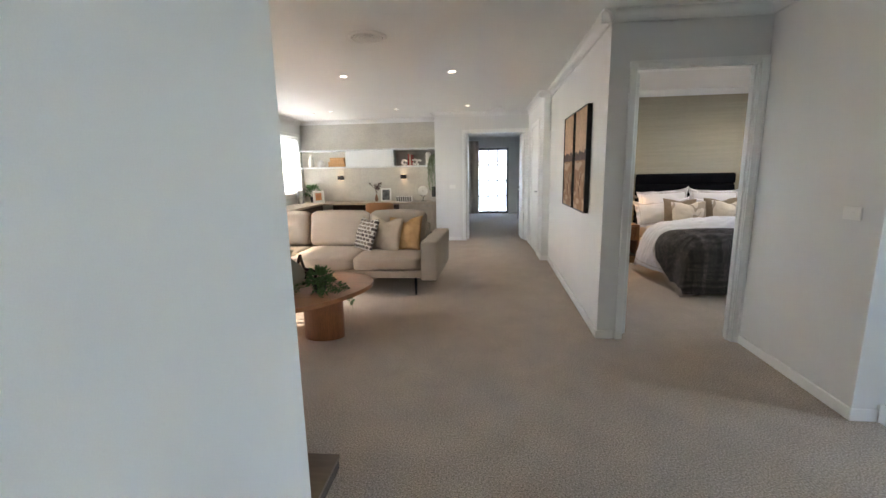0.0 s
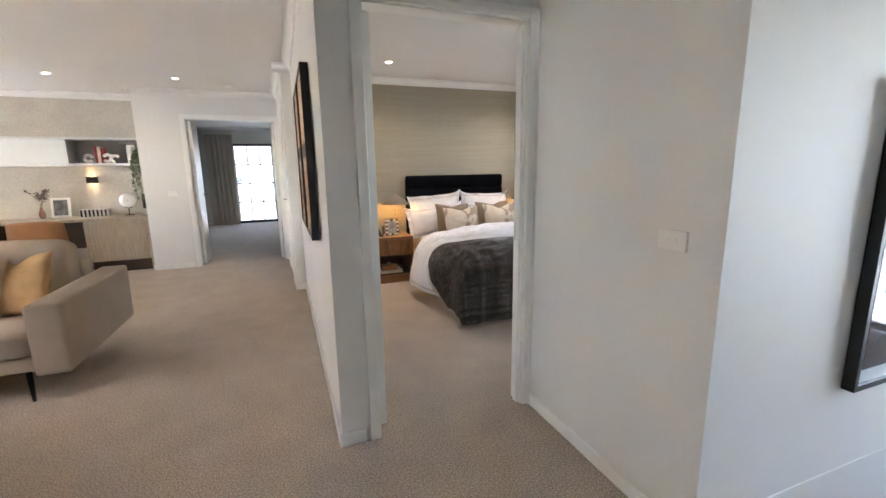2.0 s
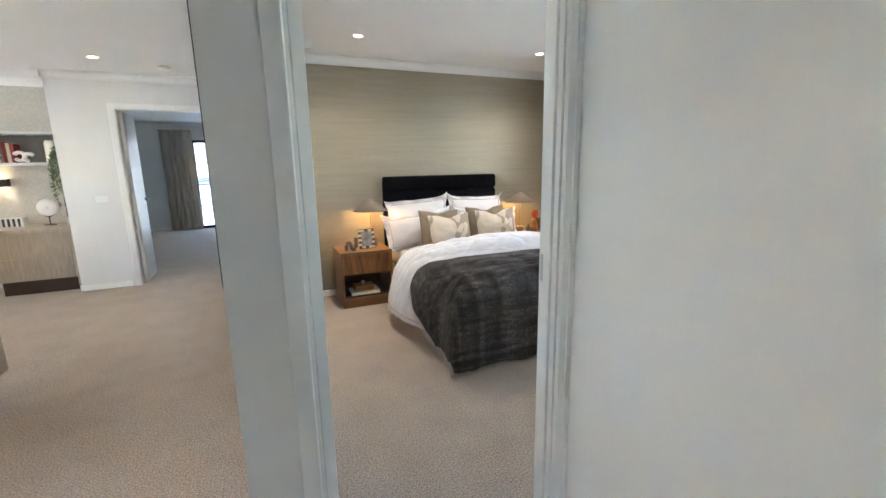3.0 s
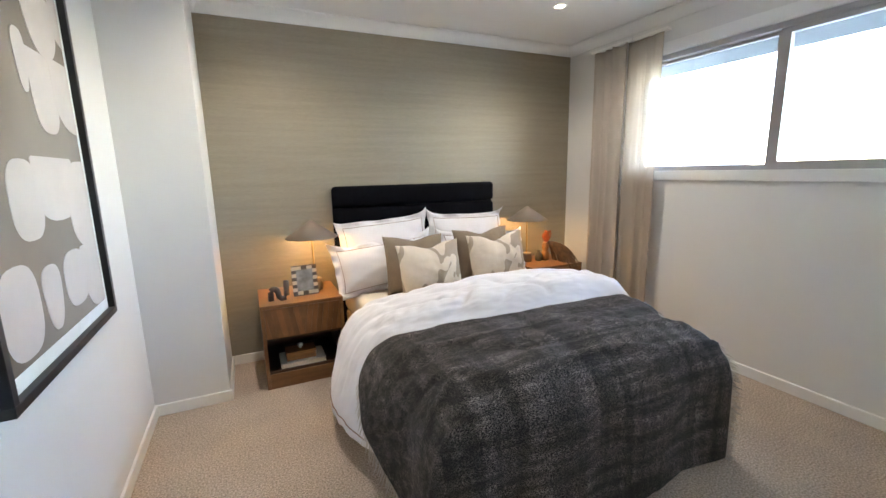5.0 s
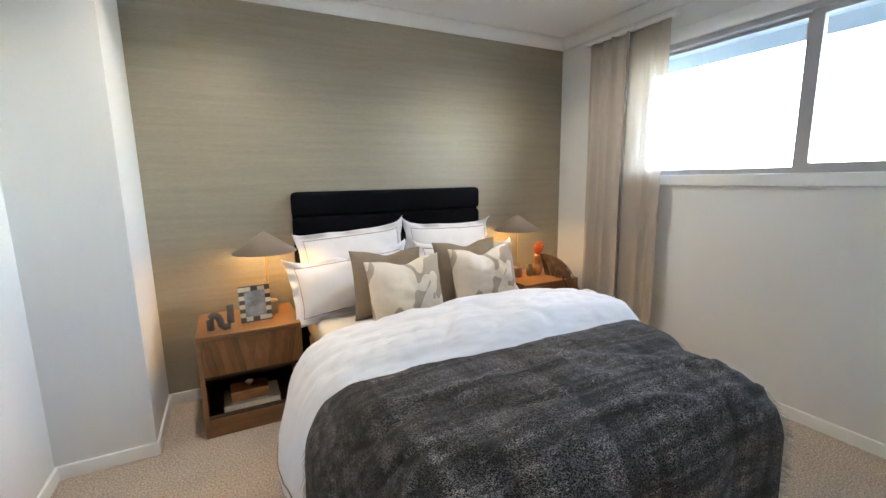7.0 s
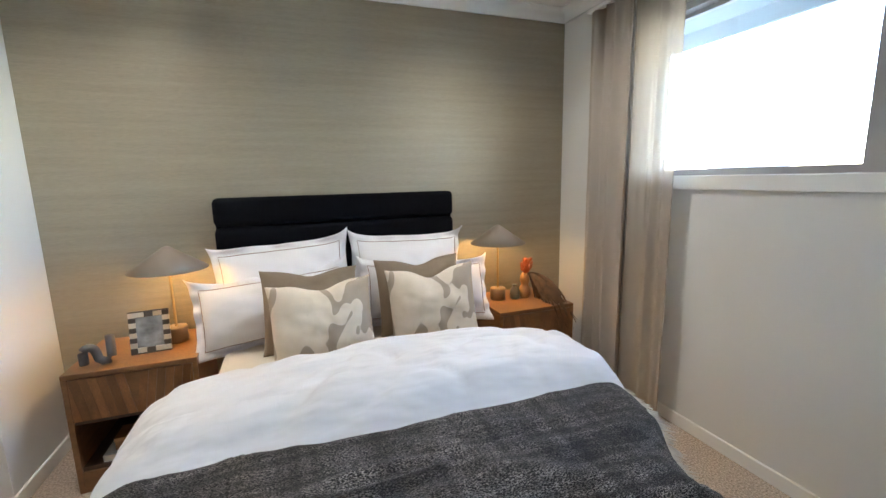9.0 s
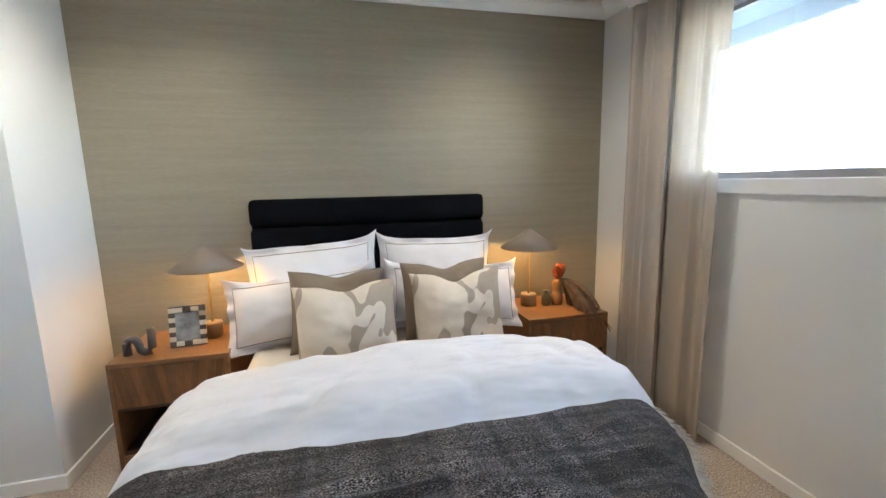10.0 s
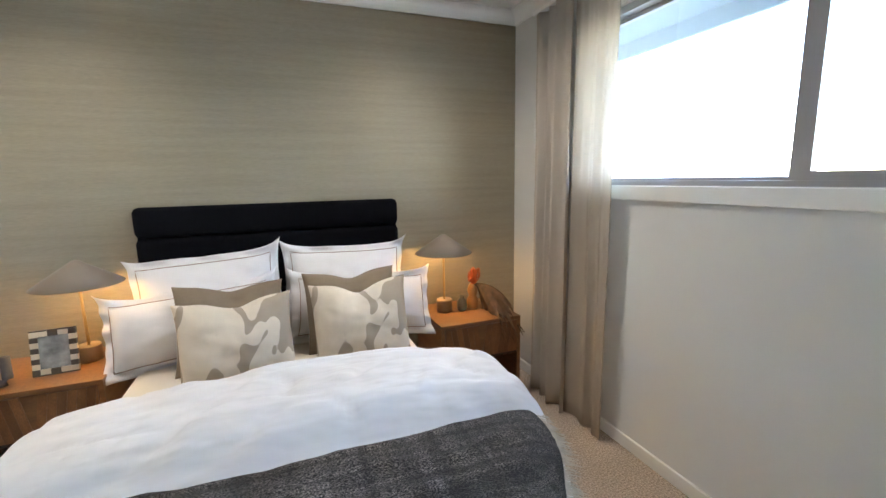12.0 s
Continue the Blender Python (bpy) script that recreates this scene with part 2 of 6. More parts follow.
skirting("baseboard_bedroom", [((LW, 0.92), (LW, 2.762), (1, 0)), ((LW, 2.762), (0.614, 2.762), (0, -1)), ((0.600, 2.762), (0.600, HW), (1, 0)),
    ((0.614, HW), (EW, HW), (0, -1)), ((EW, 0.12), (EW, HW - 0.014), (-1, 0)), ((1.16, DB), (EW - 0.02, DB), (0, 1))])
skirting("baseboard_hall", [((1.134, -1.239), (1.271, -1.239), (0, -1)), ((1.148, -1.239), (1.148, -0.185), (-1, 0))])
skirting("baseboard_picture_wall", [((0.062, DF), (0.062, 2.90), (-1, 0)), ((0.048, DF), (0.184, DF), (0, -1))])
area = LOUNGE
skirting("baseboard_passage", [((0.0, 2.95), (0.0, 3.30), (-1, 0)), ((-0.014, 2.95), (0.10, 2.95), (0, -1)), ((0.0, 4.25), (0.0, 4.80), (-1, 0))])
skirting("baseboard_far", [((-1.745, 4.82), (-1.26, 4.82), (0, -1)), ((-1.745, 4.82), (-1.745, 4.89), (-1, 0))])
skirting("baseboard_near", [((-1.345, -4.3), (-1.345, -2.35), (1, 0)), ((-1.46, -2.35), (-1.331, -2.35), (0, 1))])
skirting("baseboard_lounge", [((-4.62, -4.3), (-4.62, 5.4), (1, 0))])
skirting("baseboard_far_room", [((-2.5, 10.1), (-1.08, 10.1), (0, -1)), ((0.08, 10.1), (0.6, 10.1), (0, -1)), ((0.6, 4.95), (0.6, 10.08), (-1, 0))])
area = STAIRS

# raked skirting down the stair
bm = bmesh.new()
pts = [(1.19, 0.0), (1.19, 0.10), (1.24, 0.10), (3.61, -1.605), (3.61, -1.735), (1.26, 0.0)]
for y in (-1.072, -1.090):
    bm.faces.new([bm.verts.new((x, y, z)) for x, z in pts])
bm.verts.ensure_lookup_table()
for k in range(6):
    bm.faces.new((bm.verts[k], bm.verts[(k + 1) % 6], bm.verts[6 + (k + 1) % 6], bm.verts[6 + k]))
structure("baseboard_stair", bm, TRIM, "white raked skirting board down the stair", "skirting")
structure("trim_stair", boxes((1.26, -1.0745, 0.092, 3.6, -1.071, 0.099)), TRIM, "fine plaster joint line on the stair wall", "trim")
area = BEDROOM


def cornice(name, runs, top, drop=0.078, out=0.078):
    """Coved cornice under the ceiling; each run is (a, b, way it projects)."""
    bm = bmesh.new()
    prof = [(0, 0), (0, -drop), (0.012, -drop)] + [(0.012 + (out - 0.024) * (1 - math.cos(a)), -drop + (drop - 0.012) * math.sin(a)) for a in (0.3, 0.6, 0.9, 1.2, 1.5)] + [(out, -0.010), (out, 0)]
    for a, b, side in runs:
        ra = [bm.verts.new((a[0] + side[0] * o, a[1] + side[1] * o, top + z)) for o, z in prof]
        rb = [bm.verts.new((b[0] + side[0] * o, b[1] + side[1] * o, top + z)) for o, z in prof]
        n = len(prof)
        for k in range(n):
            bm.faces.new((ra[k], ra[(k + 1) % n], rb[(k + 1) % n], rb[k]))
        bm.faces.new(ra)
        bm.faces.new(rb)
    return structure(name, bm, CEIL, "white coved plaster cornice", "cornice")


cornice("trim_cornice_bedroom", [((0.600, HW - 0.001), (EW, HW - 0.001), (0, -1)), ((EW - 0.001, DB), (EW - 0.001, HW), (-1, 0)), ((0.601, 2.763), (0.601, HW), (1, 0)), ((LW, 2.761), (0.678, 2.761), (0, -1)), ((LW + 0.001, DB), (LW + 0.001, 2.762), (1, 0)), ((LW, DB + 0.001), (EW, DB + 0.001), (0, 1))], HB)
cornice("trim_cornice_hall", [((0.061, DF - 0.078), (0.061, 2.95), (-1, 0)), ((-0.016, DF - 0.001), (1.148, DF - 0.001), (0, -1)), ((1.147, -1.317), (1.147, DF), (-1, 0)), ((1.070, -1.240), (EW, -1.240), (0, -1))], HB)
area = LOUNGE
cornice("trim_cornice_lounge", [((-0.001, 2.95), (-0.001, 4.82), (-1, 0)), ((-0.079, 2.949), (0.10, 2.949), (0, -1)),
    ((-1.745, 4.819), (0.0, 4.819), (0, -1)), ((-1.746, 4.741), (-1.746, 5.47), (-1, 0)), ((-4.62, 5.469), (-1.745, 5.469), (0, -1)), ((-4.619, -4.3), (-4.619, 5.47), (1, 0))], H)
cornice("trim_cornice_far_room", [((-2.5, 10.099), (0.6, 10.099), (0, -1)), ((0.599, 4.93), (0.599, 10.1), (-1, 0))], H)
area = BEDROOM


def architrave(bm, x0, x1, y, side, top=2.04, width=0.066, depth=0.018):
    """Door surround on a wall along x: two legs and a head with a raised outer step."""
    ya, yb = sorted((y, y + side * depth))
    box(bm, x0 - width, ya, 0, x0 - 0.006, yb, top + width, bevel=0.004, seg=1)
    box(bm, x1 + 0.006, ya, 0, x1 + width, yb, top + width, bevel=0.004, seg=1)
    box(bm, x0 - 0.006, ya, top + 0.006, x1 + 0.006, yb, top + width, bevel=0.004, seg=1)
    yc, yd = sorted((y + side * depth, y + side * (depth + 0.006)))
    box(bm, x0 - width, yc, 0, x0 - width + 0.02, yd, top + width)
    box(bm, x1 + width - 0.02, yc, 0, x1 + width, yd, top + width)
    box(bm, x0 - width + 0.02, yc, top + width - 0.02, x1 + width - 0.02, yd, top + width)


bm = bmesh.new()
architrave(bm, 0.262, 1.088, DF, -1, top=2.085, width=0.058)
architrave(bm, 0.312, 1.088, DB, 1, top=2.085, depth=0.008)
for it in ((0.237, DF + 0.001, 0, 0.262, DB - 0.001, 2.105), (1.088, DF + 0.001, 0, 1.113, DB - 0.001, 2.105), (0.262, DF + 0.001, 2.085, 1.088, DB - 0.001, 2.105), (1.076, DF + 0.025, 0, 1.088, DF + 0.06, 2.085), (0.262, DF + 0.025, 0, 0.268, DF + 0.06, 2.085)):
    box(bm, *it)
structure("trim_bedroom_door", bm, TRIM, "white moulded architrave and jamb of the bedroom door", "door frame")
area = LOUNGE
bm = bmesh.new()
architrave(bm, -1.165, -0.06, 4.82, -1)
for it in ((-1.19, 4.821, 0, -1.165, 4.929, 2.06), (-0.06, 4.821, 0, -0.03, 4.929, 2.06), (-1.165, 4.821, 2.04, -0.06, 4.929, 2.06)):
    box(bm, *it)
structure("trim_double_door", bm, TRIM, "white moulded architrave of the double doorway", "door frame")
STEEL = material("satin_steel", (0.55, 0.54, 0.52), 0.35, 0.9, vary=0.03)


def lever(name, parent, x, y, z, side):
    bm = bmesh.new()
    tube(bm, [(x, y, z), (x + side * 0.045, y, z)], 0.011, 10)
    tube(bm, [(x + side * 0.045, y, z), (x + side * 0.048, y - 0.05, z), (x + side * 0.048, y - 0.115, z)], 0.008, 10)
    tube(bm, [(x, y, z), (x + side * 0.006, y, z)], 0.026, 16)
    return part(name, bm, STEEL, parent, "satin steel lever handle", smooth=True)


def hinge(parent, x, y, z):
    bm = bmesh.new()
    tube(bm, [(x, y, z - 0.045), (x, y, z + 0.045)], 0.006, 8)
    return part("hinge", bm, STEEL, parent, "satin steel hinge")


area = BEDROOM
door = tagged(part("door_1", boxes((0.276, -0.068, 0.012, 0.312, 0.742, 2.075), bevel=0.002), TRIM), "white flush bedroom door standing open", "door", kind="structure")
lever("door_handle", door, 0.312, 0.69, 1.02, 1)
for z in (0.2, 1.04, 1.88):
    hinge(door, 0.271, -0.055, z)
part("strike_plate", boxes((1.0855, -0.088, 0.97, 1.0882, -0.070, 1.07)), STEEL, door, "satin steel strike plate")
area = LOUNGE
for k, (x0, x1, side) in enumerate(((-1.155, -1.119, 1), (-0.105, -0.069, -1))):
    d = tagged(part("door_2" if k == 0 else "door_3", boxes((x0, 4.90, 0.012, x1, 5.44, 2.03), bevel=0.002), TRIM), "white flush leaf of an open double door", "door", group="double doors", kind="structure")
    lever("door_handle", d, x1 if side > 0 else x0, 5.38, 1.0, side)
    for z in (0.2, 1.02, 1.85):
        hinge(d, x0 if side > 0 else x1, 4.905, z)
d = tagged(part("door_4", boxes((-0.004, 3.38, 0.012, 0.0, 4.18, 2.03)), TRIM), "closed white flush door in the passage", "door", kind="structure")
part("door_frame", boxes((-0.018, 3.31, 0, 0, 3.38, 2.10), (-0.018, 4.18, 0, 0, 4.25, 2.10), (-0.018, 3.38, 2.035, 0, 4.18, 2.10), bevel=0.003), TRIM, d)
lever("door_handle", d, -0.004, 3.45, 1.0, -1)

GLASS = bpy.data.materials.new("window_glass")
GLASS.use_nodes = True
b = GLASS.node_tree.nodes["Principled BSDF"]
b.inputs["Transmission Weight"].default_value, b.inputs["Roughness"].default_value, b.inputs["IOR"].default_value = 1.0, 0.0, 1.45
b.inputs["Base Color"].default_value = (1, 1, 1, 1)


def pane(bmbox, parent, name="pane"):
    ob = part(name, boxes(bmbox), GLASS, parent)
    ob.visible_shadow = False
    return ob


area = BEDROOM
# bedroom sliding window
win = thing("window_1", (3.79, 1.52, WZ0), "wide grey aluminium sliding window, two panes", "window", kind="structure")
T = Matrix.Translation((-3.79, -1.52, -WZ0))


def at_window(bm, m=T):
    bmesh.ops.transform(bm, matrix=m, verts=bm.verts)
    return bm


FX0, FX1 = EW + 0.015, EW + 0.11
part("window_frame", at_window(boxes((FX0, WY0, WZ0, FX1, WY1, WZ0 + 0.02), (FX0, WY0, WZ1 - 0.035, FX1, WY1, WZ1), (FX0, WY0, WZ0 + 0.02, FX1, WY0 + 0.035, WZ1 - 0.035), (FX0, WY1 - 0.035, WZ0 + 0.02, FX1, WY1, WZ1 - 0.035))), ALU, win)
S0, S1 = WZ0 + 0.02, WZ1 - 0.035
part("sash", at_window(boxes((EW + 0.07, 1.535, S0, EW + 0.10, 1.578, S1), (EW + 0.07, 1.578, S0, EW + 0.10, WY1 - 0.035, S0 + 0.012), (EW + 0.07, 1.578, S1 - 0.02, EW + 0.10, WY1 - 0.035, S1), (EW + 0.07, WY1 - 0.06, S0 + 0.012, EW + 0.10, WY1 - 0.035, S1 - 0.02))), ALU, win)
part("sash", at_window(boxes((EW + 0.028, 1.492, S0, EW + 0.065, 1.545, S1), (EW + 0.028, WY0 + 0.035, S0, EW + 0.065, 1.492, S0 + 0.03), (EW + 0.028, WY0 + 0.035, S1 - 0.03, EW + 0.065, 1.492, S1), (EW + 0.028, WY0 + 0.035, S0 + 0.03, EW + 0.065, WY0 + 0.065, S1 - 0.03))), ALU, win)
o = pane((EW + 0.083, 1.578, S0 + 0.012, EW + 0.087, WY1 - 0.06, S1 - 0.02), win)
o.data.transform(T)
o = pane((EW + 0.044, WY0 + 0.065, S0 + 0.03, EW + 0.048, 1.492, S1 - 0.03), win)
o.data.transform(T)
part("window_sill", at_window(boxes((EW - 0.018, WY0 - 0.08, 1.283, EW + 0.015, WY1 + 0.08, WZ0 - 0.002), bevel=0.003)), TRIM, win, "white painted sill board")
part("architrave", at_window(boxes((EW - 0.014, WY0 - 0.08, WZ1 + 0.002, EW - 0.001, WY1 + 0.08, WZ1 + 0.08), (EW - 0.014, WY1 + 0.002, WZ0, EW - 0.001, WY1 + 0.08, WZ1 + 0.002), (EW - 0.014, WY0 - 0.08, WZ0, EW - 0.001, WY0 - 0.002, WZ1 + 0.002), bevel=0.003)), TRIM, win)

area = Matrix.Translation((0, -0.167, 0))
# stairwell window in the east wall
win = thing("window_2", (3.81, -1.975, 0.3), "tall black-framed stairwell window", "window", kind="structure")
T2 = Matrix.Translation((-3.81, 1.975, -0.3))
part("window_frame", at_window(boxes((3.77, -2.3, 0.2, 3.85, -1.25, 0.24), (3.77, -2.3, 2.11, 3.85, -1.25, 2.15), (3.77, -2.3, 0.24, 3.85, -2.26, 2.11), (3.77, -1.29, 0.24, 3.85, -1.25, 2.11), (3.77, -2.26, 1.05, 3.85, -1.29, 1.09)), T2), DARKMETAL, win)
o = pane((3.808, -2.26, 0.24, 3.812, -1.29, 2.11), win)
o.data.transform(T2)

area = LOUNGE


# venetian blind windows
BLIND = material("white_blind_slats", (0.85, 0.85, 0.84), 0.45, vary=0.02)
nt = BLIND.node_tree
tl = nt.nodes.new("ShaderNodeBsdfTranslucent")
tl.inputs[0].default_value = (0.8, 0.8, 0.78, 1)
ms = nt.nodes.new("ShaderNodeMixShader")
ms.inputs[0].default_value = 0.35
nt.links.new(nt.nodes["Principled BSDF"].outputs[0], ms.inputs[1])
nt.links.new(tl.outputs[0], ms.inputs[2])
nt.links.new(ms.outputs[0], nt.nodes["Material Output"].inputs[0])


def blind(loc, width, z0, z1, turn, label, tilt=35, pitch=0.045, deep=0.05):
    """A slatted blind, its width along local x, facing local y."""
    ob = thing("venetian_blind", loc, label, "blind", group="venetian blinds", turn=turn)
    part("headrail", boxes((-width / 2, -0.025, z1 - 0.045, width / 2, 0.03, z1), bevel=0.004), BLIND, ob)
    part("bottom_rail", boxes((-width / 2, -0.022, z0, width / 2, 0.022, z0 + 0.016), bevel=0.003), BLIND, ob)
    n = int((z1 - z0 - 0.07) / pitch)
    bm = bmesh.new()
    box(bm, -width / 2, -deep / 2, -0.0012, width / 2, deep / 2, 0.0012)
    bmesh.ops.rotate(bm, verts=bm.verts, cent=(0, 0, 0), matrix=Matrix.Rotation(radians(tilt), 3, "X"))
    first = part("slat", bm, BLIND, ob)
    for k in range(n):
        o = first if k == 0 else new("slat", first.data)
        o.parent = ob
        o.location = (0, 0, z0 + 0.035 + pitch * k)
    for x in (-width * 0.4, 0, width * 0.4):
        part("cord", boxes((x - 0.001, 0.025, z0, x + 0.001, 0.027, z1 - 0.04)), BLIND, ob)
    return ob


win = thing("window_3", (-4.66, 4.09, 0.95), "wide white aluminium lounge window", "window", kind="structure")
T3 = Matrix.Translation((4.66, -4.09, -0.95))
part("window_frame", at_window(boxes((-4.70, 2.90, 0.95, -4.64, 5.28, 0.99), (-4.70, 2.90, 2.03, -4.64, 5.28, 2.07), (-4.70, 2.90, 0.99, -4.64, 2.94, 2.03), (-4.70, 5.24, 0.99, -4.64, 5.28, 2.03), (-4.70, 4.06, 0.99, -4.64, 4.12, 2.03)), T3), TRIM, win)
o = pane((-4.682, 2.94, 0.99, -4.678, 5.24, 2.03), win)
o.data.transform(T3)
part("architrave", at_window(boxes((-4.62, 2.82, 0.87, -4.60, 5.36, 0.948), (-4.62, 2.82, 2.072, -4.60, 5.36, 2.15), (-4.62, 2.82, 0.948, -4.60, 2.898, 2.072), (-4.62, 5.282, 0.948, -4.60, 5.36, 2.072), bevel=0.003), T3), TRIM, win)
blind((-4.585, 4.09, 0), 2.34, 0.96, 2.12, 90, "white slatted blind lowered over the wide lounge window", -36)
win = thing("window_4", (-4.66, 0.425, 0.3), "tall white lounge window in the long wall", "window", kind="structure")
T6 = Matrix.Translation((4.66, -0.425, -0.3))
part("window_frame", at_window(boxes((-4.70, -0.95, 0.3, -4.64, 1.8, 0.34), (-4.70, -0.95, 2.06, -4.64, 1.8, 2.1), (-4.70, -0.95, 0.34, -4.64, -0.91, 2.06), (-4.70, 1.76, 0.34, -4.64, 1.8, 2.06), (-4.70, 0.4, 0.34, -4.64, 0.45, 2.06)), T6), TRIM, win)
o = pane((-4.682, -0.91, 0.34, -4.678, 1.76, 2.06), win)
o.data.transform(T6)
ob = thing("vertical_blind", (-4.575, 0.425, 0), "cream vertical blind with turned louvres", "blind")
part("headrail", boxes((-0.02, -1.42, 2.16, 0.02, 1.42, 2.20), bevel=0.004), BLIND, ob)
bm = boxes((-0.046, -0.001, 0.27, 0.046, 0.001, 2.155))
bmesh.ops.rotate(bm, verts=bm.verts, cent=(0, 0, 0), matrix=Matrix.Rotation(radians(52), 3, "Z"))
first = part("louvre", bm, material("cream_louvre_fabric", (0.55, 0.48, 0.38), 0.9, fine=0.05), ob)
for k in range(28):
    o = first if k == 0 else new("louvre", first.data)
    o.parent = ob
    o.location = (0, -1.38 + 0.102 * k, 0)

# balcony door of the far bedroom
win = thing("door_5", (-0.5, 10.15, 0), "black-framed glazed balcony door with a grid of bars", "glass door", kind="structure")
T5 = Matrix.Translation((0.5, -10.15, 0))
its = [(-0.98, 10.12, 0, -0.93, 10.18, 2.03), (-0.07, 10.12, 0, -0.02, 10.18, 2.03), (-0.93, 10.12, 0, -0.07, 10.18, 0.06), (-0.93, 10.12, 1.97, -0.07, 10.18, 2.03)]
part("door_frame", at_window(boxes(*its), T5), DARKMETAL, win)
for x in (-0.655, -0.37):
    part("glazing_bar", at_window(boxes((x, 10.135, 0.06, x + 0.026, 10.165, 1.97)), T5), DARKMETAL, win)
for z in (0.53, 1.02, 1.50):
    part("glazing_bar", at_window(boxes((-0.93, 10.137, z, -0.07, 10.163, z + 0.026)), T5), DARKMETAL, win)
part("door_handle", at_window(boxes((-0.10, 10.06, 0.95, -0.08, 10.12, 1.12), bevel=0.006), T5), DARKMETAL, win, "black pull handle")
o = pane((-0.93, 10.148, 0.06, -0.07, 10.152, 1.97), win)
o.data.transform(T5)


# ---- ceiling fixtures and switches ----
LENS = glow("downlight_lens", (1.0, 0.86, 0.66), 2.0)


def downlight(x, y, z, watts):
    ob = thing("downlight", (x, y, z), "recessed round white downlight, lit", "downlight", group="recessed downlights")
    bm = bmesh.new()
    lathe(bm, [(0.030, 0.0), (0.034, -0.004), (0.046, -0.005), (0.049, -0.001), (0.049, 0.001), (0.030, 0.001)], 24)
    part("rim", bm, TRIM, ob, smooth=True)
    bm = bmesh.new()
    lathe(bm, [(0.0305, -0.001), (0.0305, -0.0035), (0.001, -0.0035)], 20)
    part("lens", bm, LENS, ob, "glowing lens")
    lamp = bpy.data.lights.new("downlight_lamp", "SPOT")
    lamp.energy, lamp.spot_size, lamp.spot_blend, lamp.color, lamp.shadow_soft_size = watts, radians(142), 1.0, (1.0, 0.92, 0.79), 0.03
    lo = new("lamp", lamp)
    lo.parent = ob
    lo.location = (0, 0, -0.012)
    return ob


for x, y in ((-3.62, 1.60), (-2.42, 1.58), (-1.20, 1.56), (-3.48, 4.15), (-2.32, 4.15), (-1.10, 4.03), (-0.55, 7.3)):
    downlight(x, y, H, 0.35)
area = BEDROOM
for x, y in ((1.045, 2.515), (2.90, 2.51)):
    downlight(x, y, HB, 4.4)
area = LOUNGE


def ceiling_vent(x, y, r, label):
    ob = thing("ceiling_vent", (x, y, H), label, "ceiling vent")
    bm = bmesh.new()
    lathe(bm, [(r * 0.80, -0.001), (r * 0.82, -0.016), (r, -0.004), (r, 0.001), (r * 0.8, 0.001)], 36)
    part("frame", bm, TRIM, ob, smooth=True)
    dark = material("duct_shadow", (0.30, 0.29, 0.28), 0.8)
    bm = bmesh.new()
    lathe(bm, [(r * 0.79, 0.0005), (r * 0.79, -0.002), (0.001, -0.002)], 30)
    part("backing", bm, dark, ob)
    for k, q in enumerate((0.62, 0.42, 0.22)):
        bm = bmesh.new()
        lathe(bm, [(r * q, -0.004), (r * (q + 0.13), -0.014), (r * (q + 0.14), -0.012), (r * (q + 0.02), -0.003)], 30)
        part("louvre", bm, TRIM, ob, smooth=True)


ceiling_vent(-1.79, 0.26, 0.155, "large round white ceiling air vent with ring louvres")
ceiling_vent(-3.95, 4.36, 0.10, "small round white ceiling air vent")
ob = thing("smoke_alarm", (-0.57, 4.27, H), "round white smoke alarm on the ceiling", "smoke alarm")
bm = bmesh.new()
lathe(bm, [(0.055, 0), (0.055, -0.012), (0.046, -0.028), (0.02, -0.032), (0.001, -0.032)], 28)
part("body", bm, TRIM, ob, smooth=True)

PLASTIC = material("white_switch_plastic", (0.84, 0.83, 0.80), 0.3, vary=0.01)


def switch(loc, turn, label, buttons=2):
    """A wall plate, its back on local y = 0, facing local -y."""
    ob = thing("light_switch", loc, label, "light switch", group="light switches", turn=turn)
    part("plate", boxes((-0.058, -0.010, -0.036, 0.058, 0, 0.036), bevel=0.003), PLASTIC, ob)
    for k in range(buttons):
        x = (k - (buttons - 1) / 2) * 0.03
        part("button", boxes((x - 0.007, -0.0135, -0.006, x + 0.007, -0.010, 0.006), bevel=0.002), PLASTIC, ob)
    return ob


area = BEDROOM
switch((1.148, -1.055, 1.115), -90, "white two-button light switch on the hall wall")
area = LOUNGE
switch((-1.42, 4.82, 1.05), 0, "white light switch on the far wall")
switch((-1.345, -2.86, 0.62), 90, "white plate low on the near wall")
ob = thing("low_step", (-1.75, -1.95, 0), "low brown timber step on the carpet", "step")
part("tread", boxes((-0.21, -0.35, 0.05, 0.21, 0.33, 0.07), bevel=0.003), material("brown_timber_step", (0.17, 0.12, 0.085), 0.6, vary=0.15, scale=6, stretch=(1, 6, 1)), ob)
part("riser", boxes((-0.20, -0.34, 0.0, 0.205, 0.325, 0.05)), material("dark_step_edge", (0.05, 0.035, 0.028), 0.6), ob, "dark edge")
area = STAIRS
ob = thing("stair_light", (2.02, -1.072, -0.40), "square black recessed stair light", "wall light")
part("bezel", boxes((-0.045, -0.008, -0.045, 0.045, 0, 0.045), bevel=0.003), DARKMETAL, ob)
part("lens", boxes((-0.010, -0.011, -0.014, 0.010, -0.008, 0.014)), glow("stair_light_lens", (1, 0.85, 0.7), 0.06), ob, "pale lens")
area = BEDROOM

# ---- bedroom ----
def cloth_noise(p, scale, depth=3):
    v, a = 0.0, 1.0
    for k in range(depth):
        v += a * noise.noise(Vector(p) * scale * 2 ** k)
        a *= 0.5
    return v


